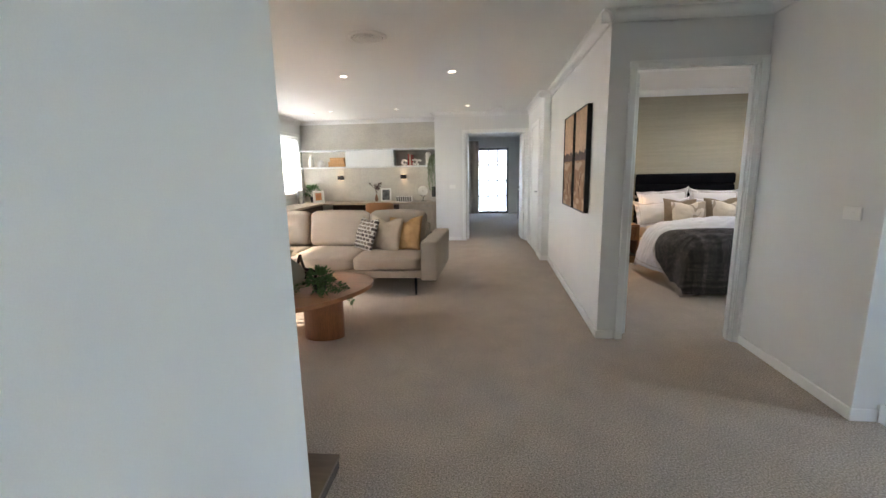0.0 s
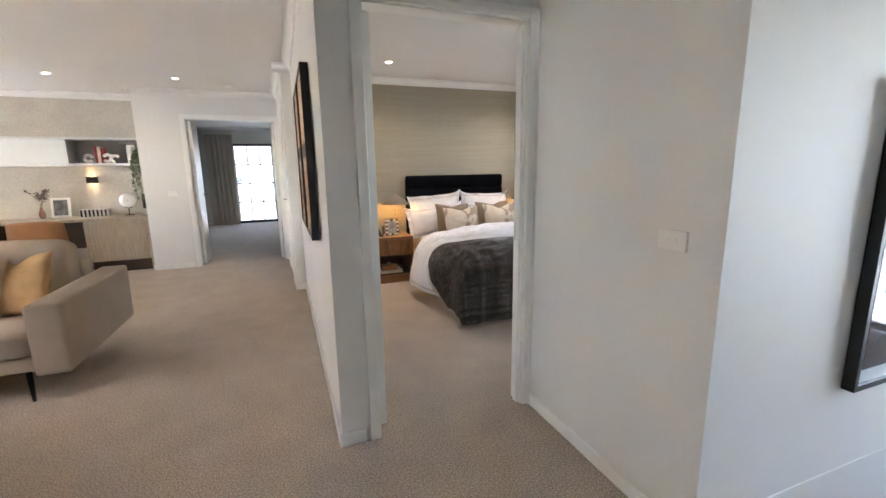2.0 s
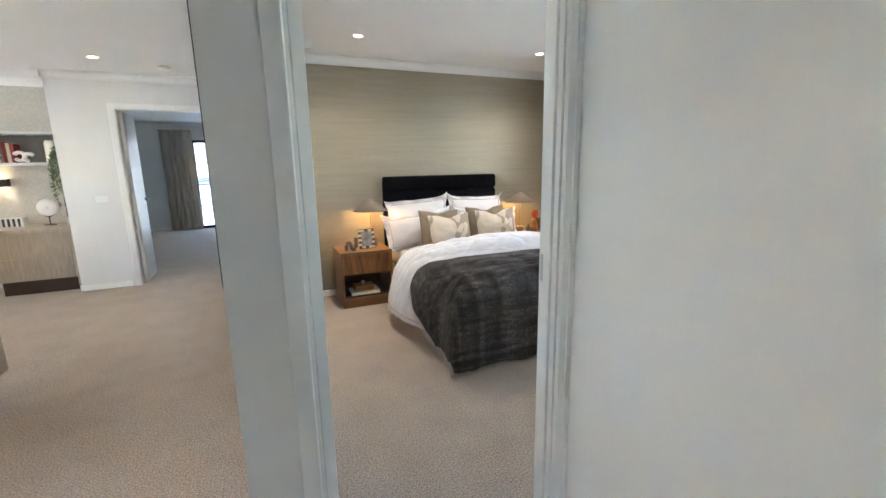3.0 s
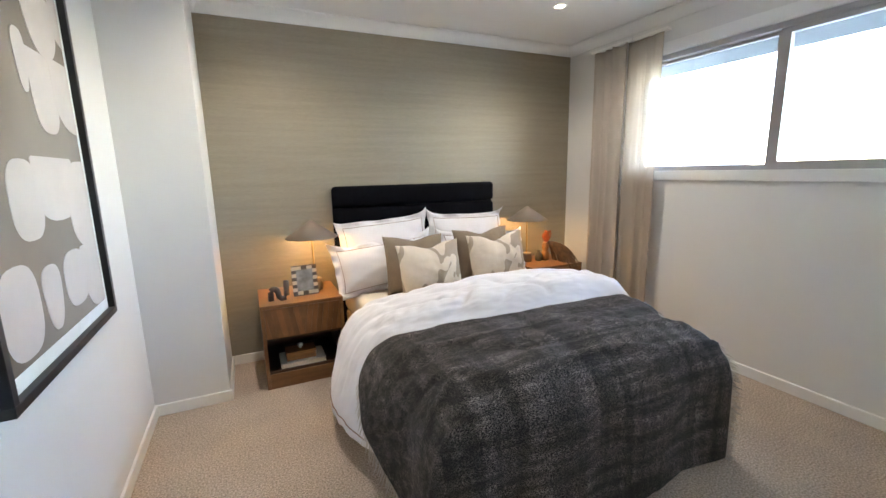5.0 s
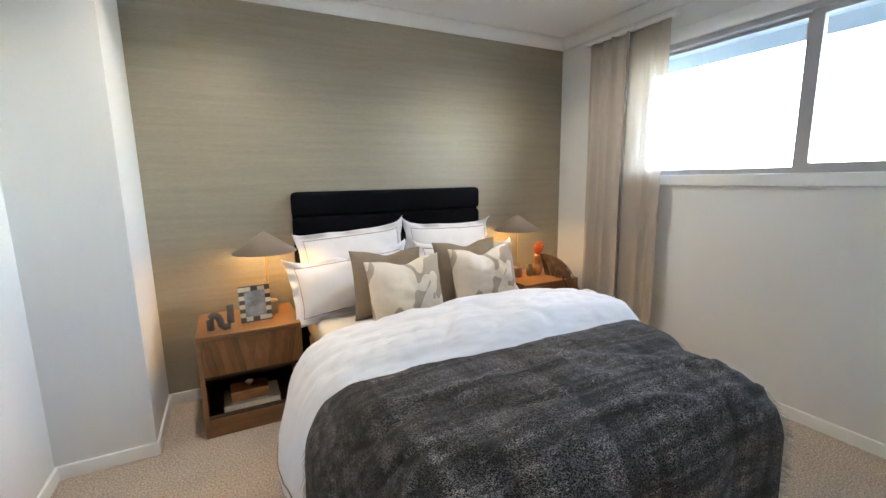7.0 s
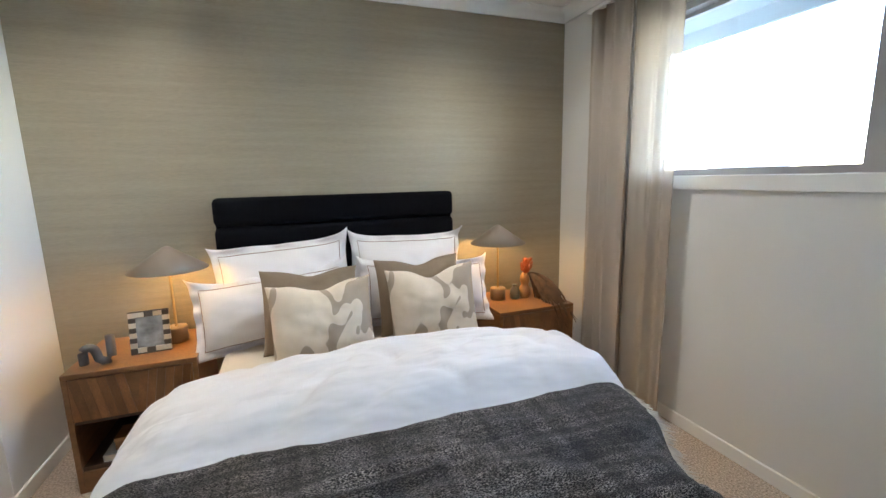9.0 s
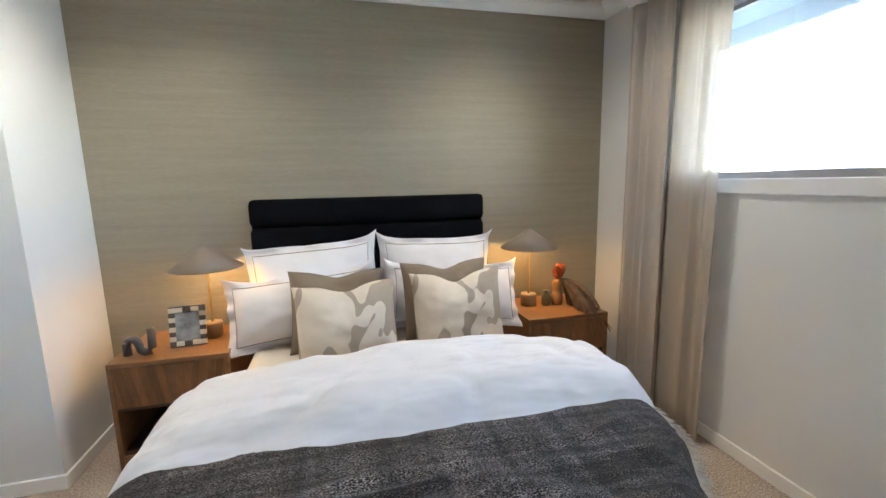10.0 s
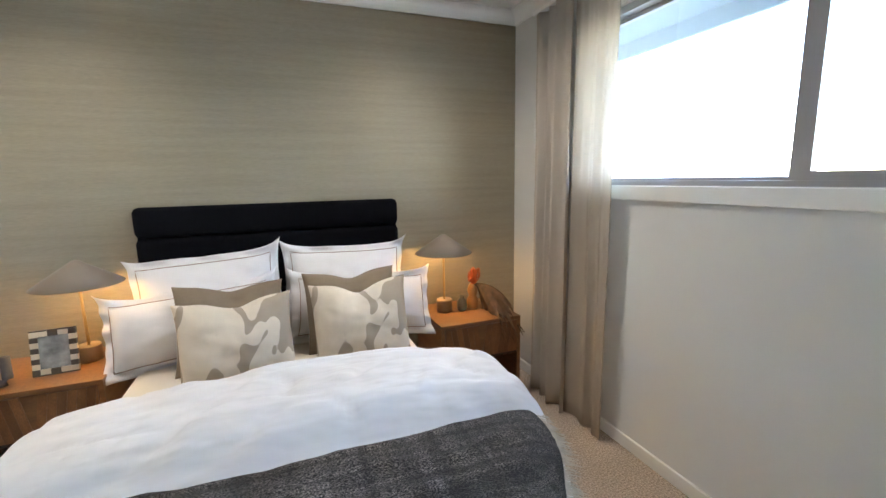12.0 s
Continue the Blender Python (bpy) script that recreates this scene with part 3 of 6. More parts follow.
def drape(u0, u1, v0, v1, nu, nv, shape):
    """A cloth grid: shape(u, v) gives each point."""
    bm = bmesh.new()
    g = [[bm.verts.new(shape(u0 + (u1 - u0) * i / nu, v0 + (v1 - v0) * j / nv)) for i in range(nu + 1)] for j in range(nv + 1)]
    for j in range(nv):
        for i in range(nu):
            bm.faces.new((g[j][i], g[j][i + 1], g[j + 1][i + 1], g[j + 1][i]))
    return bm


def over_edge(o, r, flare=0.05):
    """How far out and down a cloth goes, o metres past the start of a rounded edge."""
    if o <= 0:
        return 0.0, 0.0
    if o < r * math.pi / 2:
        return r * math.sin(o / r), r * (1 - math.cos(o / r))
    rest = o - r * math.pi / 2
    return r + flare * rest, r + rest * 0.995


def thick(ob, depth, offset=1.0, levels=0):
    m = ob.modifiers.new("thickness", "SOLIDIFY")
    m.thickness, m.offset, m.use_rim = depth, offset, True
    if levels:
        s = ob.modifiers.new("round", "SUBSURF")
        s.levels = s.render_levels = levels
    ob.data.shade_smooth()
    return ob


bed = thing("bed", (2.11, 3.24, 0), "double bed with a black upholstered headboard", "bed")
B = Matrix.Translation((-2.11, -3.24, 0))


def local(bm, m=B):
    bmesh.ops.transform(bm, matrix=m, verts=bm.verts)
    return bm


part("base", local(boxes((1.44, 1.22, 0.07, 2.74, 3.22, 0.33), bevel=0.02)), material("cream_base_fabric", (0.55, 0.42, 0.27), 0.9, fine=0.1), bed, "cream upholstered base")
part("mattress", local(boxes((1.43, 1.21, 0.33, 2.75, 3.22, 0.545), bevel=0.05)), SHEET, bed, "cream fitted sheet over the mattress", smooth=True)
for x, y in ((1.5, 1.3), (2.68, 1.3), (1.5, 3.15), (2.68, 3.15)):
    bm = bmesh.new()
    lathe(bm, [(0.022, 0), (0.028, 0.07)], 12, (x, y, 0))
    part("leg", local(bm), DARKMETAL, bed)
bm = bmesh.new()
box(bm, 1.40, 3.27, 0.0, 2.81, 3.302, 1.25, bevel=0.03, seg=3)
part("headboard_core", local(bm), BLACK, bed, smooth=True)
for k in range(5):
    z1 = 1.284 - 0.165 * k
    part("headboard_channel", local(boxes((1.393, 3.225, z1 - 0.162, 2.817, 3.296, z1), bevel=0.03)), BLACK, bed, "padded black fabric channel", smooth=True)


def crown(x, x0, x1):
    q = (2 * (x - x0) / (x1 - x0) - 1)
    return 1 - min(1.0, q * q)


# quilt: over both sides and the foot, its head end folded back in a thick roll
QX0, QX1, QY0 = 1.31, 2.78, 1.09
TOPZ = 0.585


def quilt_sides(v):
    q = max(0.0, min(1.0, (v - 1.3) / 0.45))
    q = q * q * (3 - 2 * q)
    return QX0 - 0.10 * q, QX1 + 0.20 * q


def puff_height(x):
    """The fold is plumper towards the window side."""
    return 0.085 + 0.055 * max(0.0, min(1.0, (x - 1.4) / 1.2))


def quilt_point(u, v):
    """u: 0..1 across from the left hem, v: from the foot hem to the head end."""
    r = 0.22
    if v > 1.8:
        v = 1.8 + (v - 1.8) * (0.56 - 0.16 * u) / 0.62
    left, right = quilt_sides(v)
    fl = -0.06 + 0.18 * max(0.0, min(1.0, (v - 1.6) / 0.3))
    u = left - 0.36 + (right - left + 0.46 + 0.24 * max(0.0, min(1.0, (v - 1.4) / 0.3))) * u
    if u < left + r:
        out, down = over_edge(left + r - u, r, fl)
        x, ds = left + r - out, down
    elif u > right - r:
        out, down = over_edge(u - (right - r), r, fl)
        x, ds = right - r + out, down
    else:
        x, ds = u, 0.0
    if v < QY0 + r:
        out, down = over_edge(QY0 + r - v, r, 0.03)
        y, df = QY0 + r - out, down
    else:
        y, df = v, 0.0
    z = TOPZ + 0.045 * crown(x, QX0, QX1) - (ds ** 3 + df ** 3) ** (1 / 3)
    puff = max(0.0, min(1.0, (v - 1.70 - 0.02 * math.sin(5 * x)) / 0.18))
    puff = math.sin(puff * math.pi / 2) ** 1.3
    z += puff_height(x) * puff * (1.0 if ds == 0 else max(0, 1 - ds * 2.0))
    lip = 2.20 - 0.10 * (x - QX0) / (QX1 - QX0)
    if v > lip:
        q = (v - lip) / 0.17
        z -= 0.075 * q * q
    if ds > 0.1:
        x += (0.05 * puff + 0.02 * puff * math.sin(y * 9 + 1.3 * x)) * (-1 if u < 2 else 1) * min(1, (ds - 0.1) * 4)
    w = cloth_noise((x * 1.0, y * 2.2, z), 3.2, 4)
    c = abs(noise.noise(Vector((x * 3.3 + 0.6 * y, y * 7.5, 1.7))))
    z += 0.012 * w * (0.5 + 0.7 * puff) - 0.016 * puff * max(0, 0.2 - c) / 0.2
    fan = puff * max(0.0, 1 - abs(v - 1.90) / 0.28)
    z += fan * (0.020 * abs(noise.noise(Vector((x * 9 - y * 5, y * 3.0, 3.1)))) + 0.004 * noise.noise(Vector((x * 24 - y * 9, y * 4, 1.2))))
    y += 0.02 * noise.noise(Vector((x * 2.6, 4.2, 0)))
    return (x - 2.11, y - 3.24, max(z, 0.02))


quilt = tagged(new("quilt"), "plump white cotton quilt turned back over the bed", "quilt")
quilt.matrix_basis = Matrix.Translation((2.11, 3.24, 0))
q = part("cover", drape(0, 1, QY0 - 0.44, 2.42, 130, 120, quilt_point), QUILT, quilt)
thick(q, 0.045, -1.0)


def quilt_line(pts, rad=0.0028):
    bm = bmesh.new()
    tube(bm, pts, rad, 5)
    return bm


PIPE = material("brown_piping", (0.30, 0.19, 0.14), 0.8)
pts = [Vector(quilt_point(0.016, 1.35 + 1.0 * k / 40)) + Vector((-0.004, 0, 0)) for k in range(41)]
part("piping", quilt_line(pts), PIPE, quilt, "thin brown piping along the hem")

# throw laid across the foot
TY0 = QY0 - 0.022


def throw_rear(a):
    return 1.90 - 0.12 * max(0.0, 1 - a / 0.34) + 0.012 * math.sin(9 * a)


def throw_point(a, w):
    """a: 0..1 across; w: 0 at the foot hem, 1 at the rear edge."""
    hem = TY0 - 0.60 - 0.03 * math.sin(a * 5) + 0.05 * max(0, a - 0.6)
    v = hem + (throw_rear(a) - hem) * w
    left, right = quilt_sides(v)
    left, right = left - 0.02, right + 0.014
    q = max(0.0, min(1.0, (w - 0.72) / 0.28))
    u0 = left - 0.44 * (1 - q) - 0.06 * q
    u1 = right - 0.06 * (1 - q) - 0.13 * q
    u = u0 + (u1 - u0) * a
    r = 0.22
    if u < left + r:
        out, down = over_edge(left + r - u, r, 0.07)
        x, ds = left + r - out, down
    elif u > right - r:
        out, down = over_edge(u - (right - r), r, 0.03)
        x, ds = right - r + out, down
    else:
        x, ds = u, 0.0
    if v < TY0 + r:
        out, down = over_edge(TY0 + r - v, r, 0.02)
        y, df = TY0 + r - out, down
    else:
        y, df = v, 0.0
    z = TOPZ + 0.030 + 0.045 * crown(x, left, right) - (ds ** 3 + df ** 3) ** (1 / 3)
    hang = min(1.0, max(df, ds) * 3)
    n1 = noise.noise(Vector((x * 4, y * 4, z * 1.2)))
    if df > 0.05:
        y -= 0.030 * min(1, (df - 0.05) * 6) * (math.sin(x * 15 + 2.5 * n1) * 0.5 + 0.4 * n1 + 0.3)
    if ds > 0.08:
        x += (-1 if u < 2 else 0.35) * 0.030 * min(1, (ds - 0.08) * 5) * (math.sin(y * 13 + 2 * n1) * 0.6 + 0.45)
    lift = 0.0
    lift += 0.016 * cloth_noise((x * 0.7, y * 1.6, 0.3), 4.5, 4) + 0.008 * math.sin((x * 0.5 + y) * 22 + 5 * n1) * (1 if ds + df < 0.1 else 0.3)
    ridge = 1 - min(1.0, abs(noise.noise(Vector((x * 1.6 - y * 0.9, y * 5.5 + x * 0.8, 2.2)))) / 0.16)
    lift += 0.022 * ridge * ridge * (1 if df < 0.2 else 0.3)
    lift += 0.010 * max(0, noise.noise(Vector((x * 2.5 + y, y * 9, 7.7)))) * (1 if df < 0.15 else 0.4)
    tuck = max(0.0, min(1.0, (v - 1.48) / 0.22))
    z += lift * (1 - 0.85 * tuck) - 0.012 * tuck
    return (x - 2.11, y - 3.24, max(z, 0.035))


throw = tagged(new("throw_blanket"), "charcoal woven throw with a pale fringe over the foot", "blanket")
throw.matrix_basis = Matrix.Translation((2.11, 3.24, 0))
q = part("weave", drape(0, 1, 0.0, 1.0, 160, 140, throw_point), THROW, throw)
thick(q, 0.009, 1.0)
FRINGE = material("grey_fringe_yarn", (0.50, 0.45, 0.39), 0.95, vary=0.2, scale=30)
rng = random.Random(4)


def strands(points, ways, lo, hi):
    bm = bmesh.new()
    for p, d in zip(points, ways):
        L = rng.uniform(lo, hi)
        e = Vector((rng.uniform(-0.012, 0.012), rng.uniform(-0.012, 0.012), rng.uniform(-0.006, 0.006)))
        p, d = Vector(p), Vector(d)
        mid = p + d * L * 0.5 + e * 0.5
        end = p + d * L + e
        end.z, mid.z = max(end.z, 0.006), max(mid.z, 0.008)
        tube(bm, [p, mid, end], [0.0032, 0.0026, 0.0010], 3)
    return bm


sp, sd = [], []
for k in range(360):
    w = k / 359
    sp.append(throw_point(1.0, w))
    sd.append((0.86, 0.0, -0.45) if w > 0.45 else (0.8, -0.15, -0.5))
fr = part("fringe", strands(sp, sd, 0.045, 0.095), FRINGE, throw, "loose pale fringe")
tagged(fr, kind="stuff")
sp, sd = [], []
for k in range(200):
    w = k / 199
    sp.append(throw_point(0.0, w))
    sd.append((-0.25, 0.0, -0.95))
fr = part("fringe", strands(sp, sd, 0.04, 0.08), FRINGE, throw, "loose pale fringe")
tagged(fr, kind="stuff")


def pillow_point(u, v, w, h, t, chop, pinch, flange, seed, side):
    """u, v in -1..1 over the face; flange: width of a flat hem in metres."""
    fu, fv = 1 - flange / (w / 2), 1 - flange / (h / 2)
    a, b = min(1, abs(u) / fu), min(1, abs(v) / fv)
    body = max(0.0, 1 - a ** 2.0) ** 0.55 * max(0.0, 1 - b ** 2.0) ** 0.55
    x = u * w / 2 * (1 - pinch * (1 - abs(v) ** 3) * abs(u))
    z = v * h / 2 * (1 - pinch * (1 - abs(u) ** 3) * abs(v))
    if v > 0:
        z -= chop * math.exp(-(u / 0.36) ** 2) * v * v
        body *= 1 - 0.35 * (chop > 0) * math.exp(-(u / 0.25) ** 2) * v
    if v > 0 and flange:
        z += 0.030 * abs(u) ** 9 * v - 0.02 * (1 + math.sin(seed * 2.3)) * max(0, -u) ** 5 * v
        x *= 1 - 0.02 * v * v
    n = cloth_noise((u * 1.5 + seed, v * 1.5, side * 3), 1.3, 3)
    y = side * (t / 2 * body + 0.0025) + 0.012 * n * (0.3 + body) + (0.06 * noise.noise(Vector((u * 3 + seed, v * 3, 9))) if flange and (a >= 1 or b >= 1) else 0)
    return (x, y, z + 0.004 * n)


def pillow_mesh(w, h, t, chop=0.0, pinch=0.06, flange=0.0, seed=0.0, n=34):
    bm = bmesh.new()
    grids = []
    for side in (-1, 1):
        g = [[bm.verts.new(pillow_point(2 * i / n - 1, 2 * j / n - 1, w, h, t, chop, pinch, flange, seed, side)) for i in range(n + 1)] for j in range(n + 1)]
        for j in range(n):
            for i in range(n):
                bm.faces.new((g[j][i], g[j][i + 1], g[j + 1][i + 1], g[j + 1][i]))
        grids.append(g)
    rim = lambda g: [g[0][i] for i in range(n)] + [g[j][n] for j in range(n)] + [g[n][n - i] for i in range(n)] + [g[n - j][0] for j in range(n)]
    ra, rb = rim(grids[0]), rim(grids[1])
    for k in range(len(ra)):
        bm.faces.new((ra[k], ra[(k + 1) % len(ra)], rb[(k + 1) % len(ra)], rb[k]))
    return bm


def pillow(name, loc, w, h, t, mat, label, lean=12, yaw=0, roll=0, chop=0.0, pinch=0.06, flange=0.0, seed=0.0, piping=None, group=""):
    """A pillow standing on its lower edge at loc, facing local -y and leaning back."""
    ob = new(name)
    tagged(ob, label, "pillow" if name == "pillow" else "cushion", group)
    ob.matrix_basis = area @ Matrix.Translation(loc) @ pose(0, 0, 0, 0, 0, yaw) @ pose(0, 0, 0, -lean, 0, 0) @ pose(0, 0, 0, 0, roll, 0) @ Matrix.Translation((0, 0, h / 2 * 0.94))
    part("cover", pillow_mesh(w, h, t, chop, pinch, flange, seed), mat, ob, smooth=True)
    if piping:
        fu, fv = (1 - flange / (w / 2)) * 0.97, (1 - flange / (h / 2)) * 0.97
        ring = []
        for k in range(96):
            q = k / 24
            if q < 1: u, v = -fu + 2 * fu * q, -fv
            elif q < 2: u, v = fu, -fv + 2 * fv * (q - 1)
            elif q < 3: u, v = fu - 2 * fu * (q - 2), fv
            else: u, v = -fu, fv - 2 * fv * (q - 3)
            p = Vector(pillow_point(u, v, w, h, t, chop, pinch, flange, seed, -1))
            ring.append(p + Vector((0, -0.008, 0)))
        bm = bmesh.new()
        tube(bm, ring + [ring[0]], 0.0019, 5)
        part("piping", bm, piping, ob, "thin brown piping")
    return ob


WOVEN_TAUPE = material("taupe_cushion_fabric", (0.235, 0.178, 0.122), 0.9, vary=0.05, scale=6, fine=0.12, fine_scale=500, bump=0.2)


def two_tone(name, a, b, scale, edge, rough=0.9, distort=1.2, stretch=(1, 1, 1)):
    """Cream ground with soft-edged printed shapes."""
    m = material(name, a, rough, vary=0.03, scale=20, fine=0.06, fine_scale=700, bump=0.2)
    nt = m.node_tree
    co = nt.nodes.new("ShaderNodeTexCoord")
    mp = nt.nodes.new("ShaderNodeMapping")
    mp.inputs["Scale"].default_value = stretch
    n = nt.nodes.new("ShaderNodeTexNoise")
    n.inputs["Scale"].default_value, n.inputs["Detail"].default_value, n.inputs["Distortion"].default_value = scale, 0, distort
    r = nt.nodes.new("ShaderNodeMapRange")
    r.inputs[1].default_value, r.inputs[2].default_value = edge, edge + 0.012
    mix = nt.nodes.new("ShaderNodeMix")
    mix.data_type = "RGBA"
    b_in = nt.nodes["Principled BSDF"].inputs["Base Color"]
    src = b_in.links[0].from_socket
    nt.links.new(co.outputs["Object"], mp.inputs[0])
    nt.links.new(mp.outputs[0], n.inputs["Vector"])
    nt.links.new(n.outputs[0], r.inputs[0])
    nt.links.new(r.outputs[0], mix.inputs[0])
    nt.links.new(src, mix.inputs[6])
    mix.inputs[7].default_value = (*b, 1)
    nt.links.new(mix.outputs[2], b_in)
    return m


PRINT = two_tone("cream_printed_cotton", (0.70, 0.60, 0.48), (0.40, 0.32, 0.24), 6.0, 0.555, distort=1.3, stretch=(1.25, 1, 0.75))
G = "pillows on the bed"
pillow("pillow", (1.76, 3.03, 0.555), 0.76, 0.52, 0.29, LINEN, "white pillow with a floppy piped hem against the headboard", 9, 0, -3, 0, 0.10, 0.038, 1.0, PIPE, G)
pillow("pillow", (2.44, 3.03, 0.555), 0.74, 0.52, 0.29, LINEN, "white pillow with a floppy piped hem against the headboard", 9, 0, 2, 0, 0.10, 0.038, 4.3, PIPE, G)
pillow("pillow", (1.71, 2.84, 0.55), 0.82, 0.39, 0.30, LINEN, "white piped pillow leaning in front of another", 22, 0, -5, 0, 0.085, 0.038, 2.2, PIPE, G)
pillow("pillow", (2.50, 2.84, 0.55), 0.82, 0.39, 0.30, LINEN, "white piped pillow leaning in front of another", 22, 0, 4, 0, 0.085, 0.038, 7.1, PIPE, G)
G = "cushions on the bed"
pillow("cushion", (1.86, 2.71, 0.55), 0.47, 0.41, 0.16, WOVEN_TAUPE, "plain taupe fabric cushion", 14, 4, 2, 0.03, 0.06, 0, 3.0, None, G)
pillow("cushion", (2.43, 2.72, 0.55), 0.47, 0.42, 0.16, WOVEN_TAUPE, "plain taupe fabric cushion", 14, -3, -1, 0.035, 0.06, 0, 5.5, None, G)
pillow("cushion", (1.91, 2.53, 0.535), 0.47, 0.395, 0.17, PRINT, "cream cushion printed with taupe curved shapes", 13, 3, -1, 0.035, 0.055, 0, 8.0, None, G)
pillow("cushion", (2.45, 2.54, 0.54), 0.46, 0.41, 0.17, PRINT, "cream cushion printed with taupe curved shapes", 13, -4, -2, 0.05, 0.055, 0, 9.4, None, G)


# bedside tables
def bedside_table(loc, width):
    ob = thing("bedside_table", loc, "walnut bedside table with a chevron drawer and open shelf", "bedside table", group="bedside tables")
    w, d, h, t = width, 0.46, 0.565, 0.022
    part("top", boxes((0, 0.001, h - t, w, d, h), bevel=0.002), WALNUT, ob)
    for x in (0, w - t):
        part("side_panel", boxes((x, 0.001, 0.0, x + t, d, h - t), bevel=0.002), WALNUT, ob)
    # back and inner shelves: the open recess's shade is in their colour
    part("back_panel", boxes((t, d - 0.012, 0.08, w - t, d, h - t)), SHADEDWOOD, ob, "back panel darkened with recess shade")
    part("bottom_shelf", boxes((t, 0.012, 0.10, w - t, d - 0.012, 0.118)), SHADEDWOOD, ob)
    part("plinth", boxes((t, 0.004, 0.0, w - t, 0.02, 0.10)), WALNUT, ob)
    part("inner_shelf", boxes((t, 0.012, 0.325, w - t, d - 0.012, 0.34)), SHADEDWOOD, ob)
    drawer = part("drawer", boxes((t + 0.002, 0.006, 0.342, w - t - 0.002, 0.022, h - t - 0.002)), WALNUT, ob)
    n = 7
    for half in (-1, 1):
        for k in range(n):
            x0 = w / 2 + half * (w / 2 - t) * k / n
            x1 = w / 2 + half * (w / 2 - t) * (k + 1) / n - half * 0.0012
            za, zb = 0.345, h - t - 0.004
            bm = bmesh.new()
            box(bm, min(x0, x1), 0.0, za, max(x0, x1), 0.007, zb)
            for v in bm.verts:
                if v.co.z > 0.45:
                    v.co.x += half * 0.032
                v.co.x = min(max(v.co.x, t + 0.002), w - t - 0.002)
                if half > 0: v.co.x = max(v.co.x, w / 2)
                else: v.co.x = min(v.co.x, w / 2)
            part("veneer_strip", bm, WALNUT_R, drawer)
    return ob


# walnut with recess shade put into its colour, about four times darker
SHADEDWOOD = material("shaded_walnut_inside", (0.045, 0.02, 0.01), 0.5, vary=0.2, scale=6)
WALNUT_R = material("walnut_veneer_strips", (0.20, 0.084, 0.030), 0.38, vary=0.25, scale=4, fine=0.2, fine_scale=50, stretch=(5, 1, 2))
nt = WALNUT_R.node_tree
oi = nt.nodes.new("ShaderNodeObjectInfo")
mr = nt.nodes.new("ShaderNodeMapRange")
mr.inputs[3].default_value, mr.inputs[4].default_value = 0.72, 1.2
vm = nt.nodes.new("ShaderNodeVectorMath")
vm.operation = "SCALE"
bi = nt.nodes["Principled BSDF"].inputs["Base Color"]
nt.links.new(bi.links[0].from_socket, vm.inputs[0])
nt.links.new(oi.outputs["Random"], mr.inputs[0])
nt.links.new(mr.outputs[0], vm.inputs["Scale"])
nt.links.new(vm.outputs[0], bi)
bedside_table((0.815, 2.775, 0), 0.52)
bedside_table((2.925, 2.775, 0), 0.52)

# lamps
SHADE = material("taupe_lamp_shade", (0.21, 0.165, 0.125), 0.6, vary=0.03)
SHADE_IN = material("pale_shade_lining", (0.75, 0.62, 0.42), 0.6, vary=0.02)
BASEMAT = material("taupe_lamp_metal", (0.23, 0.165, 0.11), 0.45, vary=0.04)


def table_lamp(x, y, z):
    ob = thing("table_lamp", (x, y, z), "taupe metal table lamp with a wide cone shade, lit", "lamp", group="bedside lamps")
    bm = bmesh.new()
    lathe(bm, [(0.048, 0), (0.050, 0.003), (0.050, 0.074), (0.047, 0.078), (0.001, 0.078)], 32)
    part("base", bm, BASEMAT, ob, smooth=True)
    bm = bmesh.new()
    tube(bm, [(0, 0, 0.078), (0, 0, 0.475)], 0.0065, 12)
    part("stem", bm, material("brushed_brass", (0.55, 0.38, 0.18), 0.35, 0.9), ob, "slim brass stem")
    bm = bmesh.new()
    lathe(bm, [(0.178, 0.375), (0.180, 0.378), (0.012, 0.494), (0.001, 0.496)], 48)
    bm.faces.ensure_lookup_table()
    for f in [f for f in bm.faces if len(f.verts) > 8 and f.calc_center_median().z < 0.39]:
        bm.faces.remove(f)
    part("shade", bm, SHADE, ob, "taupe cone shade", smooth=True)
    bm = bmesh.new()
    lathe(bm, [(0.175, 0.376), (0.010, 0.489)], 48)
    for f in [f for f in bm.faces if len(f.verts) > 8]:
        bm.faces.remove(f)
    part("lining", bm, SHADE_IN, ob, "pale shade lining", smooth=True)
    bm = bmesh.new()
    lathe(bm, [(0.001, 0.392), (0.018, 0.398), (0.024, 0.412), (0.020, 0.43), (0.012, 0.445)], 20)
    part("bulb", bm, glow("warm_bulb", (1.0, 0.62, 0.25), 2.5), ob, "glowing warm bulb", smooth=True)
    lamp = bpy.data.lights.new("bedside_bulb", "POINT")
    lamp.energy, lamp.color, lamp.shadow_soft_size = LAMP_W, (1.0, 0.63, 0.25), 0.05
    lo = new("bulb_light", lamp)
    lo.parent = ob
    lo.location = (0, 0, 0.385)


LAMP_W = 0.37
table_lamp(1.20, 3.06, 0.565)
table_lamp(3.055, 3.06, 0.565)

